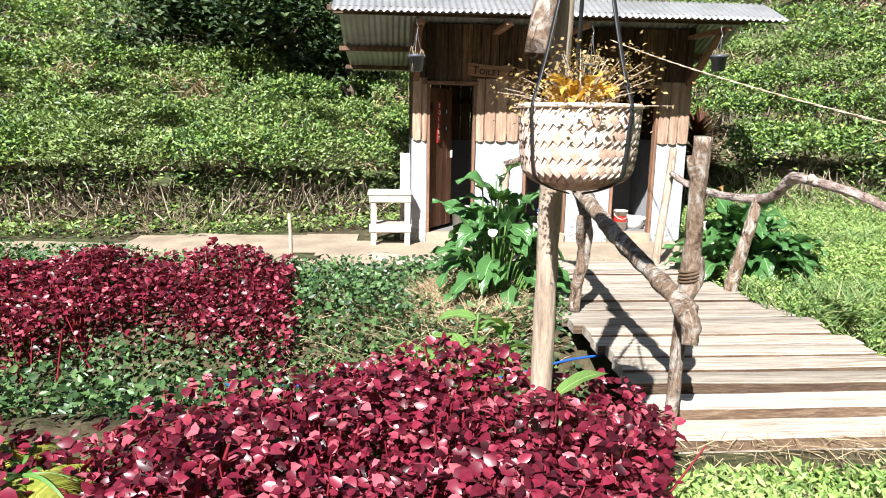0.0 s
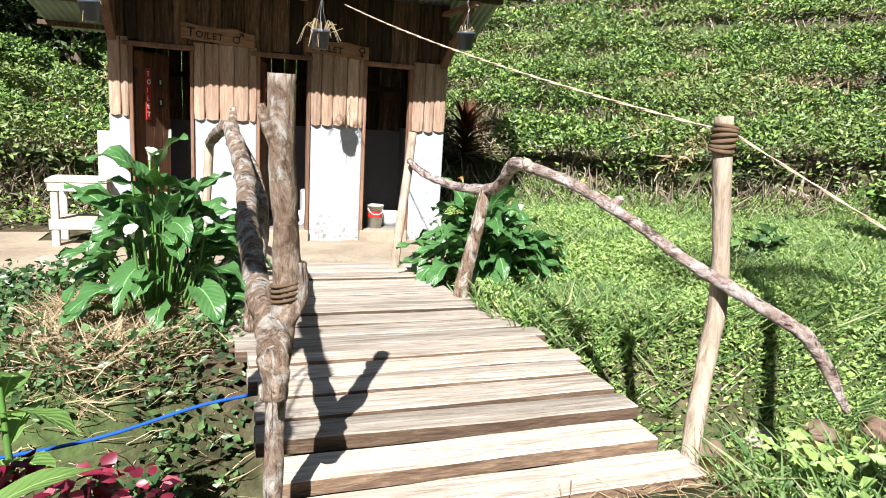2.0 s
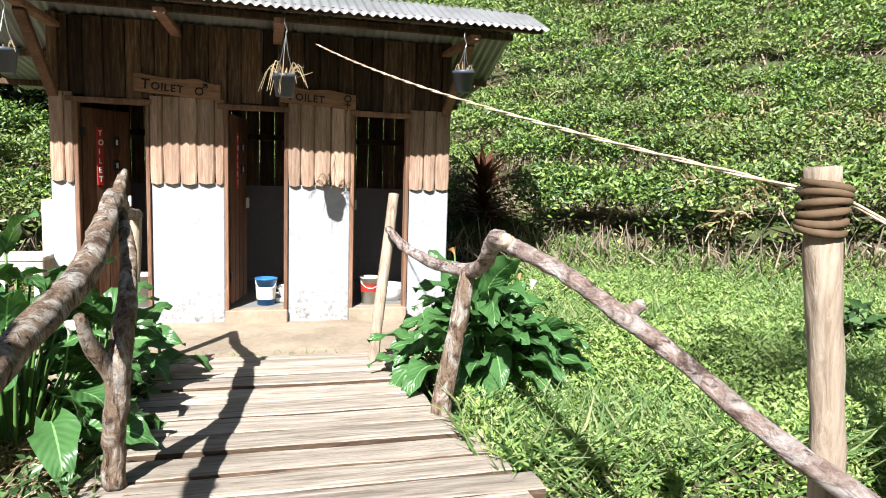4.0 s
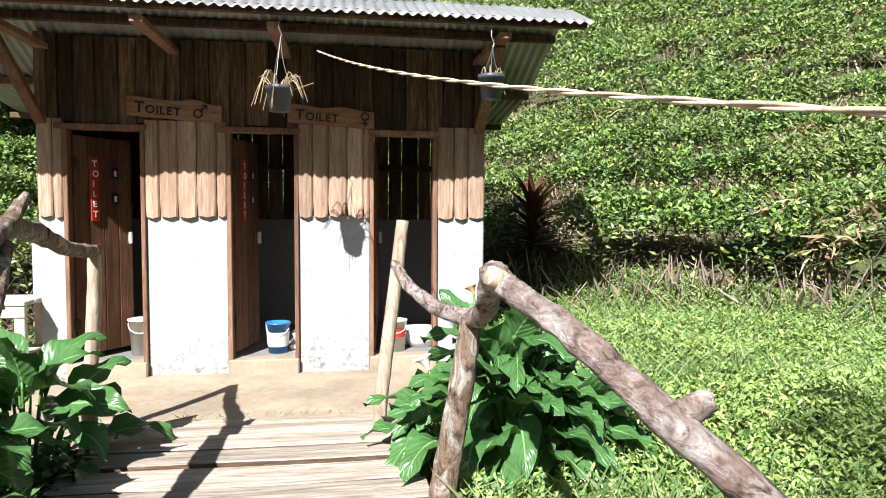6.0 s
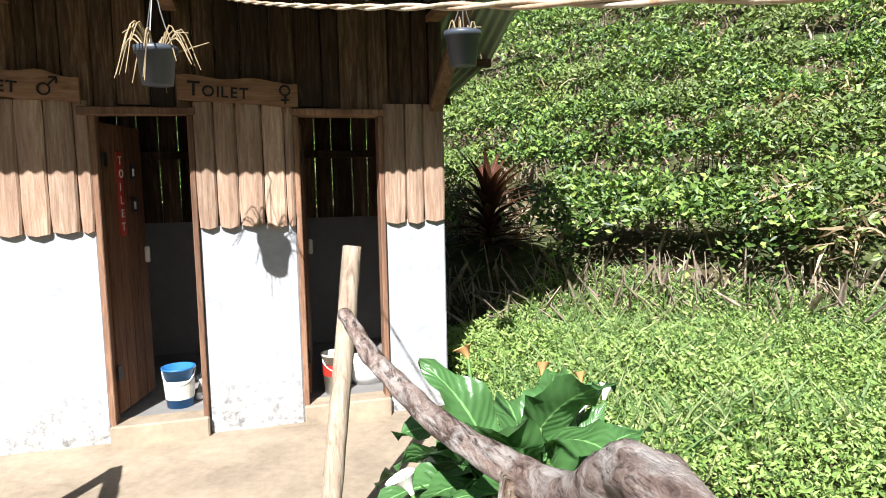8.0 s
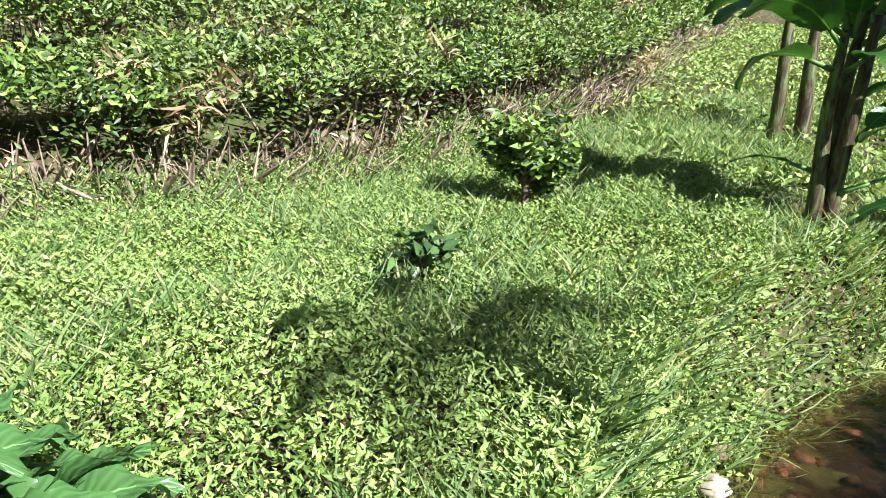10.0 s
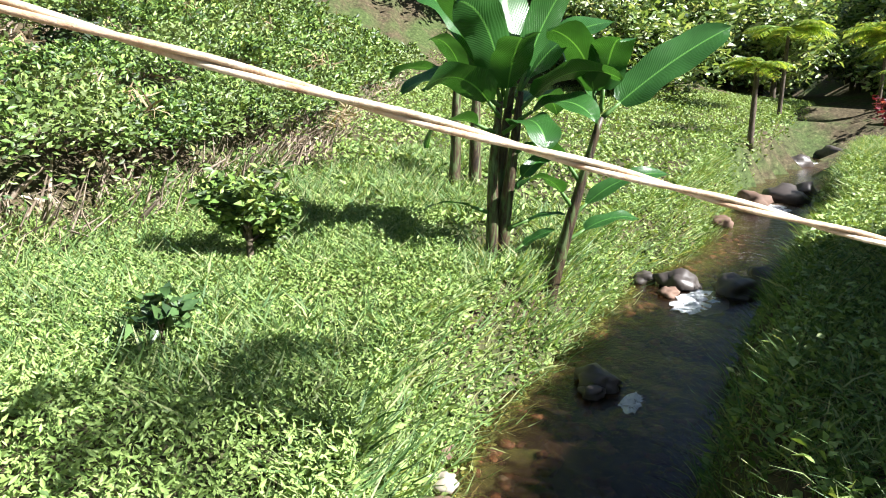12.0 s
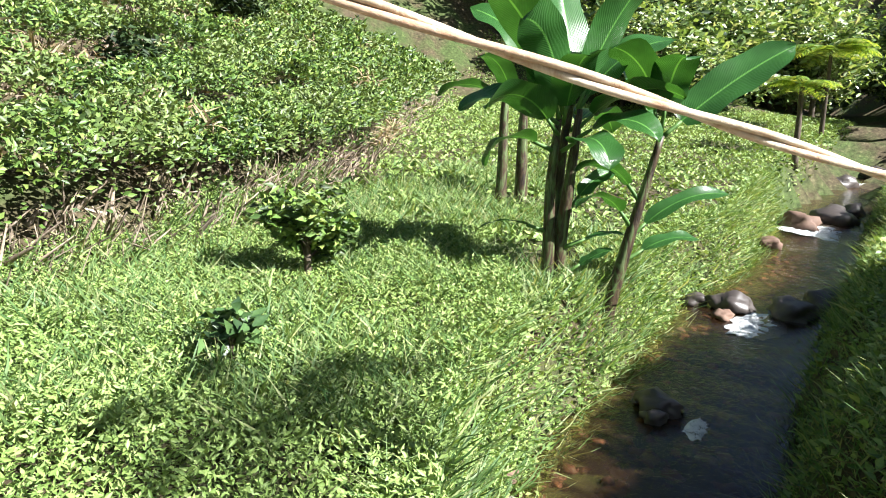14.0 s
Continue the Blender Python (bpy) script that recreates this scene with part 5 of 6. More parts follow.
M_BSTEM = banana_stem_material()
brng = np.random.default_rng(14)
N, S, UP = math.pi / 2, -math.pi / 2, math.pi / 2
banana((9.22, 4.56, -0.02), [([(0, 0.04, -0.1), (0, 0.06, 0.6), (0.02, 0.08, 1.2), (0.02, 0.05, 1.85)], 0.062), ([(0.05, -0.08, -0.1), (0.05, -0.07, 0.6), (0.0, -0.10, 1.2), (0.0, -0.14, 1.9)], 0.068), ([(0.1, -0.02, -0.1), (0.14, -0.02, 0.7), (0.15, -0.04, 1.5), (0.15, -0.1, 2.0)], 0.06)],
       [((0.0, 0.05, 1.80), 1.9, 1.20, 1.35, 0.50, 0.75, 0.5), ((0.0, 0.02, 1.85), 2.6, 0.95, 1.25, 0.42, 1.2, 0.9), ((0.0, -0.12, 1.9), -1.9, 1.30, 1.45, 0.44, 0.6, -0.6),
        ((0.1, -0.1, 1.95), 0.3, 1.30, 1.5, 0.46, 0.5, 0.2), ((0.0, -0.1, 1.85), -1.4, 1.0, 1.1, 0.42, 1.0, 0.4), ((0.0, 0.05, 1.75), 1.4, 0.55, 0.85, 0.40, 1.4, -0.4), ((0.05, 0.0, 1.75), 3.1, 0.9, 0.95, 0.40, 1.1, 0.3),
        ((0.0, -0.10, 1.6), -2.3, 0.55, 0.75, 0.34, 1.6, 0.4), ((0.0, 0.1, 1.5), 1.9, 0.35, 0.65, 0.34, 1.9, 0.2), ((0.1, -0.1, 1.7), -0.7, 0.5, 0.9, 0.38, 1.5, 0.0),
        ((0.0, 0.08, 0.70), 1.7, 0.30, 0.50, 0.12, 0.9, 0.2), ((0.0, -0.10, 0.55), -1.7, 0.45, 0.38, 0.11, 0.6, 0.2), ((0.0, -0.1, 0.9), -1.2, 0.9, 0.5, 0.16, 0.9, 0.7), ((0, -0.1, 0.25), -1.8, 0.7, 0.35, 0.13, 0.4, 0.5), ((0.0, 0.05, 1.65), 2.2, 0.7, 0.9, 0.36, 1.5, 0.6), ((0.0, -0.12, 1.7), -2.0, 0.8, 0.9, 0.36, 1.4, -0.3), ((-0.02, 0.0, 1.5), -2.8, 0.4, 0.7, 0.32, 1.8, 0.2), ((0.05, 0.1, 1.9), 1.0, 1.1, 1.2, 0.42, 0.9, -0.5)],
       "clump of banana plants with broad upright green leaves", brng)
banana((9.10, 3.98, -0.28), [([(0, 0.06, -0.1), (0, -0.04, 0.5), (0.0, -0.16, 1.1), (0, -0.34, 1.95)], 0.065)],
       [((0, -0.36, 1.95), -1.45, 0.72, 1.35, 0.44, 0.25, 0.65), ((0, -0.30, 1.98), 2.0, 1.25, 0.85, 0.40, 1.3, 0.3), ((0, -0.33, 2.0), 3.0, 1.25, 0.75, 0.38, 1.5, 0.0), ((0, -0.3, 1.95), 0.5, 1.0, 1.0, 0.40, 0.9, 0.2),
        ((0, -0.12, 0.95), -1.5, 0.75, 0.95, 0.20, 0.95, 0.5), ((0, -0.10, 0.72), -1.45, 0.55, 0.62, 0.20, 0.85, 0.3), ((0, -0.14, 1.05), 1.8, 0.85, 0.55, 0.26, 1.9, 0.2), ((0, -0.2, 1.3), 1.5, 0.9, 0.6, 0.24, 1.7, 0.4)],
       "single leaning banana plant at the water's edge with torn lower leaves", brng)
banana((12.6, 4.55, 0.55), [([(0, 0.1, -0.1), (0, 0.1, 0.5), (0, 0.12, 1.3), (0, 0.12, 1.6)], 0.08), ([(0.2, -0.25, -0.1), (0.2, -0.22, 0.6), (0.2, -0.2, 1.2), (0.2, -0.2, 1.6)], 0.09)],
       [((0, 0.1, 1.5), 1.6, 0.5, 0.9, 0.3, 1.4, 0.3), ((0.2, -0.2, 1.5), -1.6, 0.7, 0.9, 0.3, 1.3, 0.3), ((0, 0, 1.5), 2.5, 0.9, 1.0, 0.34, 1.2, 0.2)], "pair of older banana stems further up the bank", brng)


# ---------------------------------------------------------------- crimson bedding
def crimson_bed(inside, xr, yr, n, tall, size, label, rng, base=None, shape=LEAF_OVAL):
    bed = thing("crimson_bedding", label, "bedding plant", "crimson beds")
    x, y = rng.uniform(*xr, n), rng.uniform(*yr, n)
    k = inside(x, y)
    x, y = x[k], y[k]
    n = len(x)
    ground = field("land", x, y)
    top = tall * (0.78 + 0.40 * fbm(x, y, 2.2, 51) + 0.22 * fbm(x, y, 6, 52))
    u = 1 - rng.random(n) ** 2.2 * 0.85
    p = np.stack([x, y, ground + top * u], 1)
    along = rand_dirs(n, rng, 0.35)
    ln = size * rng.uniform(0.6, 1.35, n)
    v, f = scatter(shape, p, along, rand_up(n, rng, 0.65, (-0.1, -0.25, 0.9)), ln, ln * rng.uniform(0.62, 0.85, n))
    part("foliage", (v, f), bed, mat=M_IRESINE, smooth=False)
    m = n // 40
    i = rng.integers(0, n, m)
    foot = np.stack([x[i], y[i], ground[i]], 1)
    tv = np.array([(0, -0.5, -0.02), (0, 0.5, -0.02), (0, 0, 0.03), (1, -0.4, 0), (1, 0.4, 0.0), (1, 0, 0.02)])
    tf = np.array([(0, 1, 4), (0, 4, 3), (1, 2, 5), (1, 5, 4), (2, 0, 3), (2, 3, 5)])
    v, f = scatter((tv, tf), foot, rand_up(m, rng, 0.18), rand_dirs(m, rng), top[i], np.full(m, 0.008))
    tagged(part("stem_mass", (v, f), bed, "thin crimson stems", M_CSTEM), kind="stuff")
    return bed


M_CSTEM = plain("crimson_stem", (0.22, 0.02, 0.03), 0.5)
irng = np.random.default_rng(77)
crimson_bed(lambda x, y: (y < np.where(x < 0.2, 4.0 + 0.72 * x, 4.18 - 0.34 * (x - 0.2))) & (x < 1.02 + 0.42 * (y - 2.3)), (-3.2, 1.75), (1.9, 4.2), 34000, 0.46, 0.047, "dense bed of glossy crimson bedding plants", irng)
crimson_bed(lambda x, y: (y > 6.0 + 0.10 * np.sin(x * 3)) & (y < 6.95 - 0.12 * x * 0) & (x < -0.42 - 0.35 * np.abs(y - 6.5) + 0.25 * fbm(x, y, 2.5, 33)), (-6.5, 0.0), (5.9, 7.1), 22000, 0.52, 0.050, "long bed of crimson bedding plants beside the path", irng)
crimson_bed(lambda x, y: (np.abs(field("ds", x, y) + 2.55) < 0.50) & (x > 6.6) & (x < 17), (6.0, 17), (-6, 4), 22000, 0.66, 0.075, "crimson bedding plants along the stream bank", irng)
crimson_bed(lambda x, y: (np.abs(field("ds", x, y) + 2.3) < 0.8) & (x > 22) & (x < 34), (22, 34), (-18, -6), 5000, 0.7, 0.16, "distant crimson shrubs beside the stream", irng)


# ---------------------------------------------------------------- single plants
def tobacco_plant(at, rng):
    t = thing("broad_leaf_plant", "young plant with large pale green leaves", "plant", "", at)
    for k, (dx, dy, h, lean) in enumerate(((0, 0, 0.62, 0.1), (0.22, 0.05, 0.55, -0.05), (-0.18, 0.1, 0.40, -0.2))):
        part("stem", tube([(dx, dy, -0.05), (dx + lean * 0.3, dy, h * 0.6), (dx + lean * 0.5, dy, h)], [0.014, 0.011, 0.007], 7, 4), t, mat=M_STALK, smooth=True)
        for i in range(8):
            z = h * (0.25 + 0.1 * i)
            az = i * 2.2 + k
            part("leaf", blade_leaf((dx + lean * z * 0.7, dy, z), az, rng.uniform(0.1, 0.7), rng.uniform(0.20, 0.32), rng.uniform(0.09, 0.13), rng.uniform(0.6, 1.3), 0.2, "oval", 0.4, 8, rng.normal(0, 0.2), rng), t, mat=M_TOBACCO, smooth=True)


tobacco_plant((0.72, 4.22, -0.10), lrng)
low_leaf = thing("broad_leaf_plant", "single pale green leaf hanging over the crimson bed", "plant", "", (1.02, 3.55, 0.30))
part("leaf", blade_leaf((0, 0, 0.05), 0.4, 0.5, 0.30, 0.09, 0.8, 0.2, "oval", 0.3, 8), low_leaf, mat=M_TOBACCO, smooth=True)

cordy = thing("bronze_cordyline", "bronze and yellow strap-leaved plant beside the shed", "plant", "", (5.27, 11.65, 0.28))
part("trunk", tube([(0, 0, -0.1), (0.02, 0, 0.5), (0, 0, 0.95)], [0.05, 0.04, 0.035], 9, 4, 0.1), cordy, mat=M_TRUNK)
for i in range(64):
    k = i / 64
    part("leaf", blade_leaf((0, 0, 0.55 + 0.5 * k), i * 2.399, 0.1 + 1.25 * k, lrng.uniform(0.50, 0.78), 0.085, lrng.uniform(0.5, 1.1), 0.3, "strap", 0.2, 7, 0, lrng), cordy, mat=M_CORDY, smooth=True)


def shrub(name, at, r, tall, n, size, mat, label, cat, rng, trunk=True, group=""):
    """A small tree or bush: limbs and a crown of leaf clumps with gaps."""
    s = thing(name, label, cat, group, at)
    part("trunk", tube([(0, 0, -0.15), (0.05 * r, 0, tall * 0.35), (-0.05 * r, 0.05, tall * 0.75)], [0.055 * r + 0.015, 0.045 * r + 0.01, 0.02 * r + 0.006], 9, 5, 0.15), s, mat=M_TRUNK, smooth=True)
    tips = []
    for i in range(max(7, int(9 * r))):
        az, el = i * 2.399, rng.uniform(0.15, 1.35)
        a = np.array([0, 0, tall * rng.uniform(0.25, 0.7)])
        d = np.array([math.cos(az) * math.cos(el), math.sin(az) * math.cos(el), math.sin(el) * 0.9])
        e = a + d * r * rng.uniform(0.7, 1.05)
        tips += [e, a + (e - a) * 0.65, e + rng.normal(0, 0.18 * r, 3)]
        part("limb", tube([a, (a + e) / 2 + np.array([0, 0, 0.05 * r]), e], [0.022 * r + 0.006, 0.014 * r + 0.004, 0.004], 7, 3, 0.1), s, mat=M_TRUNK, smooth=True)
    tips = np.array(tips)
    j = rng.integers(0, len(tips), n)
    p = tips[j] + norm(rng.normal(0, 1, (n, 3))) * (rng.random(n) ** 0.5 * 0.36 * r)[:, None]
    ln = size * rng.uniform(0.7, 1.4, n)
    v, f = scatter(LEAF_FOLD, p, rand_dirs(n, rng, 0.5), rand_up(n, rng, 0.6, (-0.35, -0.7, 0.75)), ln, ln * 0.45)
    part("crown", (v, f), s, mat=mat)
    return s


trng = np.random.default_rng(99)
M_TREE = leaf("dark_tree_leaf", [(0.0, (0.012, 0.03, 0.008)), (0.3, (0.11, 0.19, 0.06)), (0.7, (0.30, 0.42, 0.14)), (1.0, (0.55, 0.58, 0.42))], 0.32, 0.28, 0.6)
# dark foliage, with the slope trees' shade also put into the leaf colour
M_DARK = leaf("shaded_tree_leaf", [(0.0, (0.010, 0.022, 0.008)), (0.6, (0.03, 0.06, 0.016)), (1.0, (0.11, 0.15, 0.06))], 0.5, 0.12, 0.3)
shrub("sapling", (8.62, 6.90, float(land(8.62, 6.90))), 0.42, 0.98, 1500, 0.095, M_TEA, "leafy green coffee sapling in the meadow", "sapling", trng)
# the tall weed takes the darker leaf: its shade is put into the colour
shrub("meadow_weed", (6.83, 7.1, float(land(6.83, 7.1))), 0.22, 0.32, 90, 0.13, M_DIP, "taller broad-leaved weed in the meadow", "weed", trng)
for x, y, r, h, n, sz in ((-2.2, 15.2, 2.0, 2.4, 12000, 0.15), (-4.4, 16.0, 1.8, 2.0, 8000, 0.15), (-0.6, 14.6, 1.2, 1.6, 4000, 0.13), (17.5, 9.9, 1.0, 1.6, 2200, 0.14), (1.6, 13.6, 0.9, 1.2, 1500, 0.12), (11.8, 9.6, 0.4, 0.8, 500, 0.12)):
    shrub("hill_tree", (x, y, float(land(x, y))), r, h, n, sz, M_DARK, "dark leafy tree on the tea slope, shade put into its leaf colour", "tree", trng, group="slope trees")
# wooded end of the valley
for i in range(46):
    a = i / 45
    x, y = 28 + 4 * a + 18 * trng.random() ** 1.3, 0.5 - 32 * a + trng.normal(0, 1.2)
    ds = float(line_distance(np.array([x]), np.array([y]), STREAM)[0])
    if abs(ds) < 3.0 or (ds > 0 and ds < 4.5 and x < 30):
        x += 15
    r = trng.uniform(2.0, 3.4) * (0.85 if x < 33 else 1.15)
    shrub("valley_tree", (x, y, float(land(x, y)) - 0.3), r, r * (1.1 if x < 30 else 1.9), 3600, 0.26 if x < 30 else 0.36, M_TREE, "dense dark tree closing the valley", "tree", trng, group="valley trees")


for i in range(34):
    x, y = trng.uniform(38, 62), 8 - 58 * (i + trng.random()) / 34
    if abs(float(line_distance(np.array([x]), np.array([y]), STREAM)[0])) < 3:
        y += 7
    r = trng.uniform(3.5, 5.5)
    shrub("valley_tree", (x, y, float(land(x, y)) - 0.5), r, r * 1.6, 2200, 0.6, M_TREE, "tall tree on the far valley side", "tree", trng, group="valley trees")


def tree_fern(at, tall, n, ln, rng, label, lean=0.0, mat=None, leafy=0.05):
    t = thing("tree_fern", label, "tree fern", "tree ferns", at)
    part("trunk", tube([(0, 0, -0.2), (lean * 0.5, 0, tall * 0.5), (lean, 0, tall)], [0.09, 0.07, 0.06], 9, 5, 0.15), t, mat=M_TRUNK, smooth=True)
    for i in range(n):
        az = i * 2.399
        el = 0.75 - 0.5 * rng.random()
        m = 16
        s = np.linspace(0, 1, m)
        ang = el - 1.3 * s
        h = np.array([math.cos(az), math.sin(az), 0])
        step_ = ln / m
        r = np.cumsum(np.cos(ang)) * step_
        z = np.cumsum(np.sin(ang)) * step_
        spine = np.array([lean, 0, tall]) + h[None] * r[:, None] + np.array([0, 0, 1])[None] * z[:, None]
        sd = np.array([-math.sin(az), math.cos(az), 0])
        pos, al, lg = [], [], []
        for j in range(1, m):
            for q in (0.0, 0.5):
                c = spine[j - 1] + (spine[j] - spine[j - 1]) * q
                w = 0.34 * ln * math.sin(math.pi * min(1, 0.12 + 0.88 * j / m)) ** 0.8
                for sgn in (-1, 1):
                    pos.append(c)
                    al.append(sd * sgn + h * 0.35 - np.array([0, 0, 0.25]))
                    lg.append(w * rng.uniform(0.85, 1.1))
        lg = np.array(lg)
        v, f = scatter(BLADE, np.array(pos), np.array(al), rand_up(len(pos), rng, 0.12), lg, np.full(len(lg), ln * leafy))
        fr = part("frond", (v, f), t, mat=mat or M_FERN)
        part("midrib", tube(list(spine[::3]), list(np.linspace(0.014, 0.004, len(spine[::3]))), 5, 2), fr, mat=M_STALK)


M_FERN = leaf("fern_frond", [(0.0, (0.13, 0.24, 0.04)), (0.6, (0.26, 0.38, 0.07)), (1.0, (0.46, 0.50, 0.12))], 0.5, 0.45, 0.3)
M_PALEFERN = leaf("young_fern_frond", [(0.0, (0.30, 0.36, 0.05)), (0.6, (0.45, 0.48, 0.09)), (1.0, (0.60, 0.58, 0.18))], 0.5, 0.45, 0.3)
for x, y, tall, n, ln in ((19.5, -3.9, 1.9, 12, 1.0), (26.0, -8.6, 3.0, 14, 1.7), (27.0, -14.2, 2.6, 14, 1.8), (25.4, -13.4, 1.7, 12, 1.5), (30, -15.5, 3.2, 14, 2.0)):
    tree_fern((x, y, float(land(x, y))), tall, n, ln, trng, "tree fern with bright yellow-green fronds", 0.15)
tree_fern((-0.92, 3.10, 0.10), 0.18, 8, 0.30, trng, "small yellow-green fern at the edge of the crimson bed", 0.0, M_PALEFERN)
tree_fern((4.55, 3.45, -0.15), 3.35, 7, 1.15, trng, "tall tree fern on the near bank, casting its frond shadow", leafy=0.02)
# trees added out of view, placed only to cast shade on the near bank
for x, y, r, h in ((4.35, 0.35, 1.2, 2.5), (5.3, -0.1, 1.3, 2.6), (6.0, 0.6, 0.9, 1.9), (6.7, -1.7, 1.5, 3.0), (7.5, -2.3, 1.2, 2.8), (5.0, 1.0, 1.0, 2.2), (6.8, -0.15, 1.2, 2.6)):
    shrub("unseen_bank_tree", (x, y, float(land(x, y))), r, h, 14000, 0.19, M_TREE, "unseen leafy tree added to shade the near stream bank", "tree", trng, group="bank trees")
tarp = thing("tarpaulin", "pale grey tarpaulin shelter far up the stream", "tarpaulin", "", (25.5, -15.2, float(land(25.5, -15.2))))
tv, tf = sheet(np.linspace(-1.6, 1.6, 12), np.linspace(-1.6, 1.6, 12), lambda a, b: 2.1 - 0.10 * a * a + 0.06 * b * b - 0.25 * b)
part("canopy", (tv, tf), tarp, mat=M_WHITE, smooth=True)
for sx in (-1.5, 1.5):
    for sy in (-1.5, 1.5):
        part("pole", tube([(sx, sy, -0.2), (sx, sy, 2.05 - 0.10 * sx * sx + 0.06 * sy * sy - 0.25 * sy)], [0.03, 0.03], 7, 3), tarp, mat=M_POLE)

# ---------------------------------------------------------------- basket post
post = log_post("basket_post", "stout debarked post standing in the crimson bed", [(0.98, 3.66, -0.15), (0.98, 3.65, 0.4), (0.97, 3.60, 1.0), (0.96, 3.52, 1.6), (0.96, 3.48, 2.4)], [0.049, 0.047, 0.045, 0.044, 0.043], M_POLE, bump=0.10, seg=20)
limb(post, [(0.83, 3.30, 1.72), (0.88, 3.38, 1.95), (0.93, 3.50, 2.25)], [0.045, 0.05, 0.05], M_BARK, "brace", 0.12)
limb(post, [(0.96, 3.75, 2.30), (0.94, 3.3, 2.33), (0.92, 2.75, 2.36)], [0.05, 0.048, 0.045], M_BARK, "crossbar", 0.1)
m = Mat("split_bamboo")
v_ = m.coord()
M_BAMBOO = m.done(m.mix(0.35, m.ramp(m.random(True), [(0.0, (0.30, 0.17, 0.11)), (0.4, (0.55, 0.40, 0.31)), (0.7, (0.74, 0.62, 0.54)), (1.0, (0.80, 0.71, 0.63))]), m.ramp(m.noise(50, 4, 0.6, v_), [(0.3, (0.36, 0.22, 0.15)), (0.7, (0.78, 0.66, 0.57))])), 0.5, 0.4)
BK = (0.915, 3.03, 1.28)
basket = thing("woven_basket", "large woven split-bamboo basket hung by black straps", "basket", "", BK)
PROF = [(0.02, 0.0), (0.095, 0.012), (0.145, 0.035), (0.168, 0.062), (0.177, 0.12), (0.182, 0.19), (0.185, 0.262)]


def basket_r(z):
    return float(np.interp(z, [q[1] for q in PROF], [q[0] for q in PROF]))


part("lining", lathe([(0.001, 0.004)] + [(r - 0.002, z) for r, z in PROF] + [(0.168, 0.262), (0.16, 0.2), (0.001, 0.19)], 36), basket, "bamboo lining", M_BAMBOO, True)
wv2, wf2, o = [], [], 0
rows, cols = 10, 40
for i in range(rows):
    z = 0.026 + i * 0.0245
    for k in range(cols):
        th = 2 * math.pi * (k + 0.25 * (i % 2)) / cols
        sl = 0.75 if i % 2 else -0.75
        for u in (-1, 0, 1):
            for w in (-1, 1):
                zz = z + (u * 0.62 + w * 0.36) * 0.0245
                tt = th + sl * u * math.pi / cols * 1.1 + w * math.pi / cols * 0.74
                r = basket_r(max(0.004, min(zz, 0.262))) + (0.006 if u == 0 else 0.0005)
                wv2.append((r * math.cos(tt), r * math.sin(tt), zz))
        wf2 += [(o, o + 1, o + 3, o + 2), (o + 2, o + 3, o + 5, o + 4)]
        o += 6
tagged(part("weave", (np.array(wv2), np.array(wf2)), basket, "slanting bamboo strips", M_BAMBOO), kind="stuff")
part("rim", tube([(0.186 * math.cos(a), 0.186 * math.sin(a), 0.262) for a in np.linspace(0, 2 * math.pi, 25)], [0.008] * 25, 8, 2, 0.25, False, 60), basket, "bound bamboo rim", M_BAMBOO, True)
for a in (3.65, 5.3, 1.4):
    pts = [(0.03 * math.cos(a), 0.03 * math.sin(a), -0.008)] + [((r + 0.010) * math.cos(a), (r + 0.010) * math.sin(a), z) for r, z in PROF[1:]] + [(0.15 * math.cos(a), 0.15 * math.sin(a), 0.40), (0.05 * math.cos(a), 0.05 * math.sin(a), 0.80), (0.01, 0.0, 1.04)]
    part("strap", tube(pts, [0.0075] * len(pts), 6, 4, flat=0.35), basket, "black webbing strap", M_BLACK, True)
dry = thing("dry_plant", "dried bushy plant with yellow dead leaves in the basket", "plant", "", (BK[0], BK[1], BK[2] + 0.19))
tips = []
for i in range(60):
    az, el = i * 2.399, trng.uniform(0.15, 1.3)
    L = trng.uniform(0.16, 0.27)
    e = np.array([math.cos(az) * math.cos(el) * L * 1.1, math.sin(az) * math.cos(el) * L * 1.1, 0.02 + math.sin(el) * L * 0.95])
    tips += [e, e * 0.75, e * 0.9 + trng.normal(0, 0.02, 3)]
    part("twig", tube([(0, 0, 0), tuple(e * 0.5 + np.array([0, 0, 0.03])), tuple(e)], [0.0035, 0.0025, 0.0012], 5, 2), dry, mat=M_TWIG)
tips = np.array(tips)
n = 1300
pp = tips[trng.integers(0, len(tips), n)] + trng.normal(0, 0.028, (n, 3))
v, f = scatter(LEAF_FOLD, pp, rand_dirs(n, trng, 0.5), rand_up(n, trng, 0.8), trng.uniform(0.010, 0.020, n), trng.uniform(0.007, 0.012, n))
M_DRYLEAF = leaf("dry_small_leaf", [(0.0, (0.12, 0.07, 0.035)), (0.5, (0.30, 0.20, 0.09)), (1.0, (0.45, 0.38, 0.16))], 0.7, 0.25, 0.2)
M_YELLOW = leaf("yellow_dead_leaf", [(0.0, (0.38, 0.19, 0.04)), (0.6, (0.66, 0.42, 0.09)), (1.0, (0.75, 0.58, 0.2))], 0.6, 0.35, 0.2)
tagged(part("small_leaves", (v, f), dry, "tiny dry leaves", M_DRYLEAF), kind="stuff")
for i in range(26):
    az = i * 2.399
    part("dead_leaf", blade_leaf((0.03 * math.cos(az), 0.03 * math.sin(az) - 0.03, 0.06 + 0.03 * (i % 3)), az, trng.uniform(0.0, 1.1), trng.uniform(0.07, 0.13), 0.045, 1.3, 0.5, "oval", 1.0, 6, 0.3, trng), dry, mat=M_YELLOW)

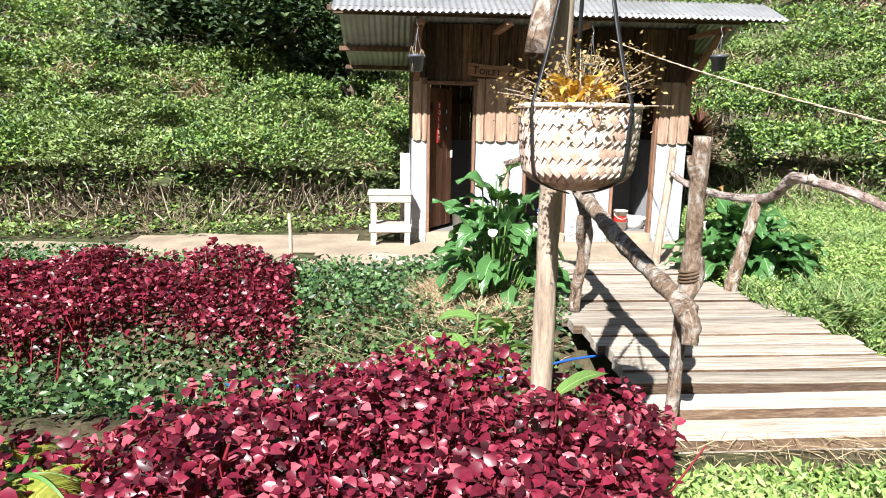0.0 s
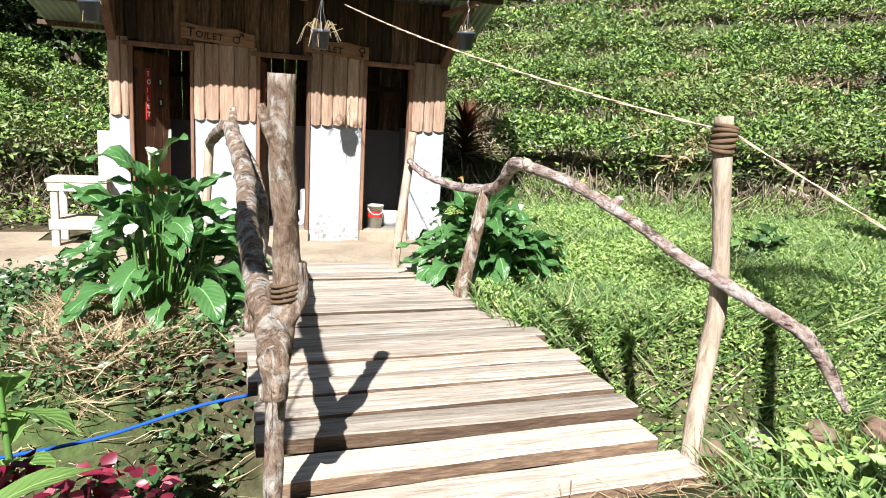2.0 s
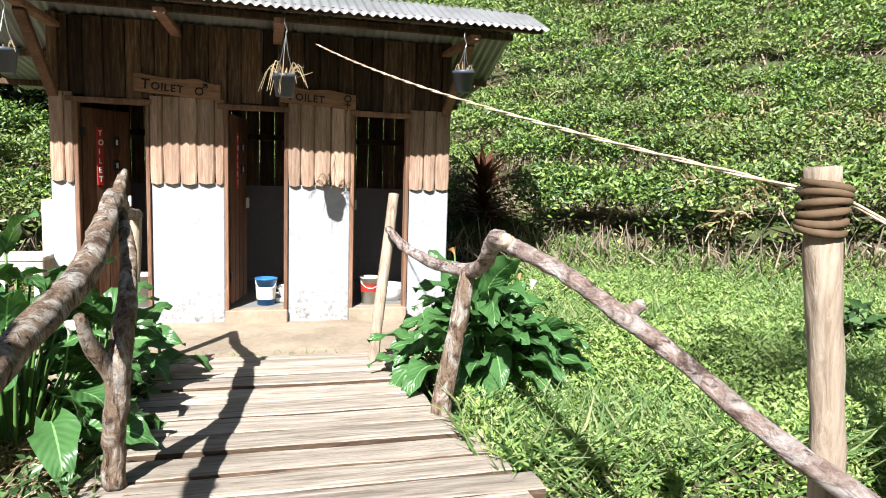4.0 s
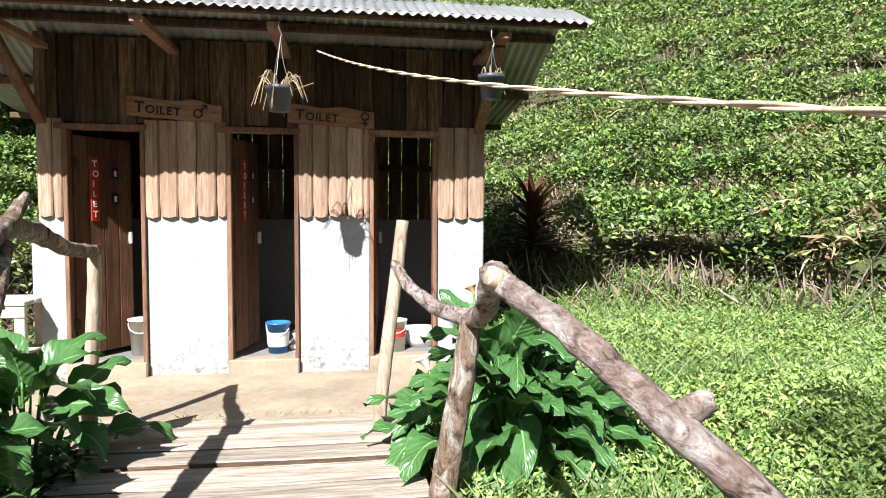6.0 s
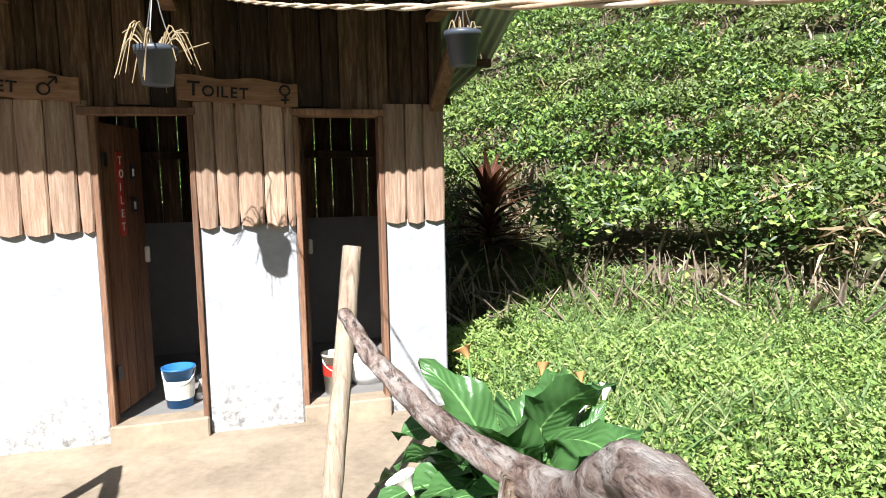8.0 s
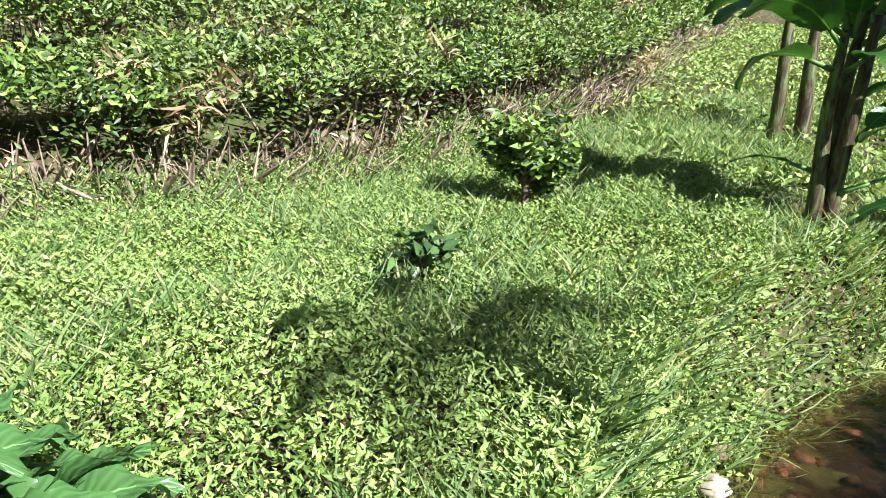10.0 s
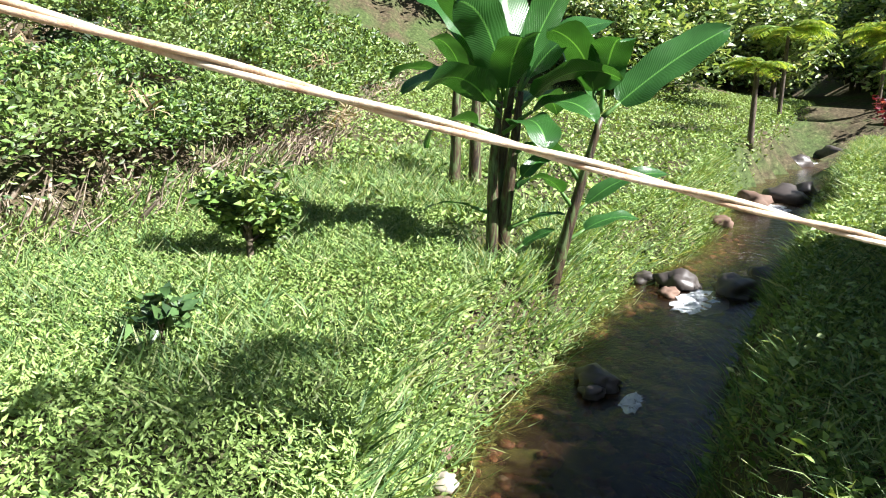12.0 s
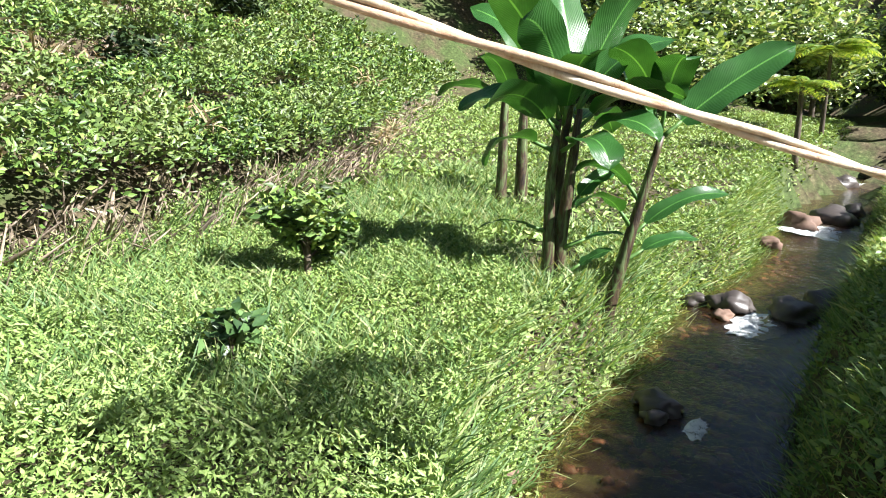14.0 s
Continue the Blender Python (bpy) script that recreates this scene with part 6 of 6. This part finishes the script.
# ---------------------------------------------------------------- ropes and hose


def rope(pts, r, label, twist=16):
    """Two strands twisted round each other."""
    o = thing("rope", label, "rope", "ropes")
    line = spline(pts, max(4, int(160 / len(pts))))
    tan = norm(np.gradient(line, axis=0))
    a = norm(np.cross(tan, np.array([[0.2, 0.1, 1.0]])))
    b = np.cross(a, tan)
    s = np.concatenate([[0], np.cumsum(np.linalg.norm(np.diff(line, axis=0), axis=1))])
    for ph in (0, math.pi):
        q = line + r * 0.62 * (a * np.cos(s * twist + ph)[:, None] + b * np.sin(s * twist + ph)[:, None])
        part("strand", tube([tuple(p) for p in q], [r * 0.62] * len(q), 6, 2), o, mat=M_ROPE, smooth=True)


A, B = np.array([2.815, 8.76, 2.44]), np.array([3.69, 4.30, 1.36])
rope([tuple(A + (B - A) * t - np.array([0, 0, 0.24 * t * (1 - t)])) for t in np.linspace(0, 1, 9)], 0.0058, "pale twisted rope stretched from the eave to the pole")
A, B = np.array([3.70, 4.27, 1.36]), np.array([4.92, 3.28, 0.50])
rope([tuple(A + (B - A) * t - np.array([0, 0, 0.05 * t * (1 - t)])) for t in np.linspace(0, 1, 9)], 0.005, "pale twisted rope slanting down from the pole")
coil = thing("rope_coil", "dark rope wound round the head of the pole", "rope", "", (3.672, 4.285, 1.35))
for i in range(6):
    part("turn", tube([(0.048 * math.cos(a) + 0.002 * i, 0.048 * math.sin(a), -0.07 + 0.02 * i + 0.008 * math.sin(a + i)) for a in np.linspace(0, 2 * math.pi, 16)], [0.010] * 16, 7, 2, 0.1, False), coil, mat=M_TWINE, smooth=True)
hose = thing("water_hose", "blue plastic hose running under the footbridge", "hose")
part("pipe", tube([(-0.6, 4.45, 0.05), (0.3, 4.75, -0.10), (1.0, 5.0, -0.16), (1.6, 5.2, -0.10), (2.2, 5.3, -0.12), (3.6, 5.5, -0.3)], [0.009] * 6, 8, 8), hose, mat=M_HOSE, smooth=True)
for x, y, h in ((-0.82, 8.2, 0.62),):
    stk = thing("stake", "thin pale wooden stake beside the path", "stake", "", (x, y, -0.15))
    part("stick", tube([(0, 0, -0.1), (0.01, 0, h * 0.5), (0, 0.01, h)], [0.022, 0.02, 0.018], 8, 3, 0.1), stk, mat=M_POLE, smooth=True)

# ---------------------------------------------------------------- ground cover elsewhere


def left_dip(x, y):
    ds, dh = field("ds", x, y), field("dh", x, y)
    return (x < 1.75) & (y > 4.05) & (y < 7.72 - 0.10 * np.minimum(x, 0.9) + 0.5 * (x < -2.5)) & (dh < 0) & ~((x > 0.9) & (y > 7.7)) & ~((x > -6) & (x < -0.5) & (y > 6.1) & (y < 6.9))


cover("bank_weeds", "green weeds filling the dip beside the footbridge", 60000, (-8, 1.75), (4.05, 8.3), lambda x, y: left_dip(x, y) & ((x < -0.1) | (fbm(x, y, 1.4, 61) > -0.25)) & (np.hypot((x - 0.95) / 0.5, (y - 6.5) / 0.7) > 0.75 + 0.5 * crng.random(len(x))), M_DIP, LEAF_FOLD, 0.055, 0.6, crng, 0.02, 0.8, 0.26, 0.4)
cover("foot_weeds", "mixed weeds along the foot of the tea slope", 20000, (-12, 0.4), (8.4, 12), lambda x, y: (field("dh", x, y) > -0.55) & (field("dh", x, y) < 0.5) & (fbm(x, y, 1.2, 64) > -0.3), M_TEA, LEAF_FOLD, 0.07, 0.5, crng, 0.02, 0.8, 0.18, 0.4)
cover("bank_weeds", "weeds overhanging the meadow edge of the stream", 240000, (4.2, 17), (-4, 6.4), lambda x, y: (field("ds", x, y) > 0.66) & (field("ds", x, y) < 1.3), M_WEED, LEAF_FOLD, 0.055, 0.5, crng, 0.03, 0.8, 0.16, 0.2)
cover("dry_grass", "matted straw-coloured grass on the bank", 9000, (-1.2, 1.75), (4.3, 8.0), lambda x, y: left_dip(x, y) & (x > -0.6) & (fbm(x, y, 1.1, 66) > -0.35), M_STRAW, BLADE, 0.20, 0.03, crng, 0.0, 0.9, 0.06, 0.35)
cover("dry_grass", "pale heap of cut straw beside the lilies", 9000, (0.3, 1.7), (5.5, 7.2), lambda x, y: np.hypot((x - 0.98) / 0.55, (y - 6.35) / 0.85) < 0.6 + 0.4 * crng.random(len(x)), M_STRAW, BLADE, 0.20, 0.035, crng, 0.02, 0.9, 0.14, 0.5)
cover("dry_grass", "dry grass along the foot of the tea slope", 14000, (-9, 16), (7, 13), lambda x, y: (np.abs(field("dh", x, y) - 0.15) < 0.45) & ~((x > 0.3) & (x < 4.5)), M_STRAW, BLADE, 0.22, 0.03, crng, 0.0, 0.9, 0.12, 0.5)
cover("verge_grass", "short grass in front of the footbridge", 14000, (0.9, 7), (1.0, 4.35), lambda x, y: (field("ds", x, y) < -0.72) & (y < 3.66 + 0.6 * (x > 3.55)) & (x > 1.05 + 0.42 * (y - 2.3)) & ((np.hypot((x - 2.62) / 0.6, (y - 3.22) / 0.25) > 1) | (crng.random(len(x)) < 0.06)), M_GRASS, BLADE, 0.10, 0.07, crng, 0.0, 0.9, 0.03, 0.7)
cover("verge_tufts", "grass tufts against the first plank", 2600, (1.5, 3.7), (3.36, 3.66), lambda x, y: fbm(x, y, 2.0, 81) > -0.5, M_WEED, LEAF_FOLD, 0.045, 0.45, crng, 0.0, 0.9, 0.07, 0.6)
cover("verge_straw", "dry cut stalks lying on the verge", 9000, (1.2, 7), (1.2, 4.3), lambda x, y: (field("ds", x, y) < -0.7) & (x > 1.1 + 0.42 * (y - 2.3)), M_STRAW, BLADE, 0.13, 0.03, crng, 0.01, 0.9, 0.03, 0.08)
cover("verge_weeds", "small leafy weeds in front of the footbridge", 9000, (0.9, 6), (1.2, 4.3), lambda x, y: (field("ds", x, y) < -0.72) & (x > 1.1 + 0.42 * (y - 2.3)) & (y < 3.62 + 0.6 * (x > 3.6)) & (np.hypot((x - 2.62) / 0.6, (y - 3.22) / 0.25) > 0.45 + 0.4 * crng.random(len(x))), M_WEED, LEAF_FOLD, 0.04, 0.5, crng, 0.01, 0.8, 0.05, 0.4)
cover("bank_grass", "dark coarse grass hanging over the stream bank", 130000, (3.6, 20), (-8, 4.6), lambda x, y: (field("ds", x, y) < -0.62) & (field("ds", x, y) > -2.6), M_GRASS, BLADE, 0.24, 0.045, crng, 0.0, 0.8, 0.05, 0.8)
cover("bank_weeds", "leafy weeds on the shaded stream bank", 60000, (3.8, 16), (-5, 4.4), lambda x, y: (field("ds", x, y) < -0.85) & (field("ds", x, y) > -3.0), M_WEED, LEAF_FOLD, 0.07, 0.55, crng, 0.02, 0.5, 0.2)
cover("bank_fringe", "grass fringe hanging over the water's edge", 120000, (3.7, 17), (-4, 6.4), lambda x, y: (field("ds", x, y) > 0.62) & (field("ds", x, y) < 1.35) & ((x < 5.6) | (fbm(x, y, 1.3, 95) > -0.6)), M_GRASS, BLADE, 0.30, 0.035, crng, 0.0, 0.8, 0.06, 0.6)
cover("forecourt_tufts", "small grass tufts in the sand", 700, (1.4, 4.2), (7.7, 8.5), lambda x, y: fbm(x, y, 2.5, 71) > 0.1, M_GRASS, BLADE, 0.07, 0.06, crng, 0.0, 0.9, 0.02, 0.9)
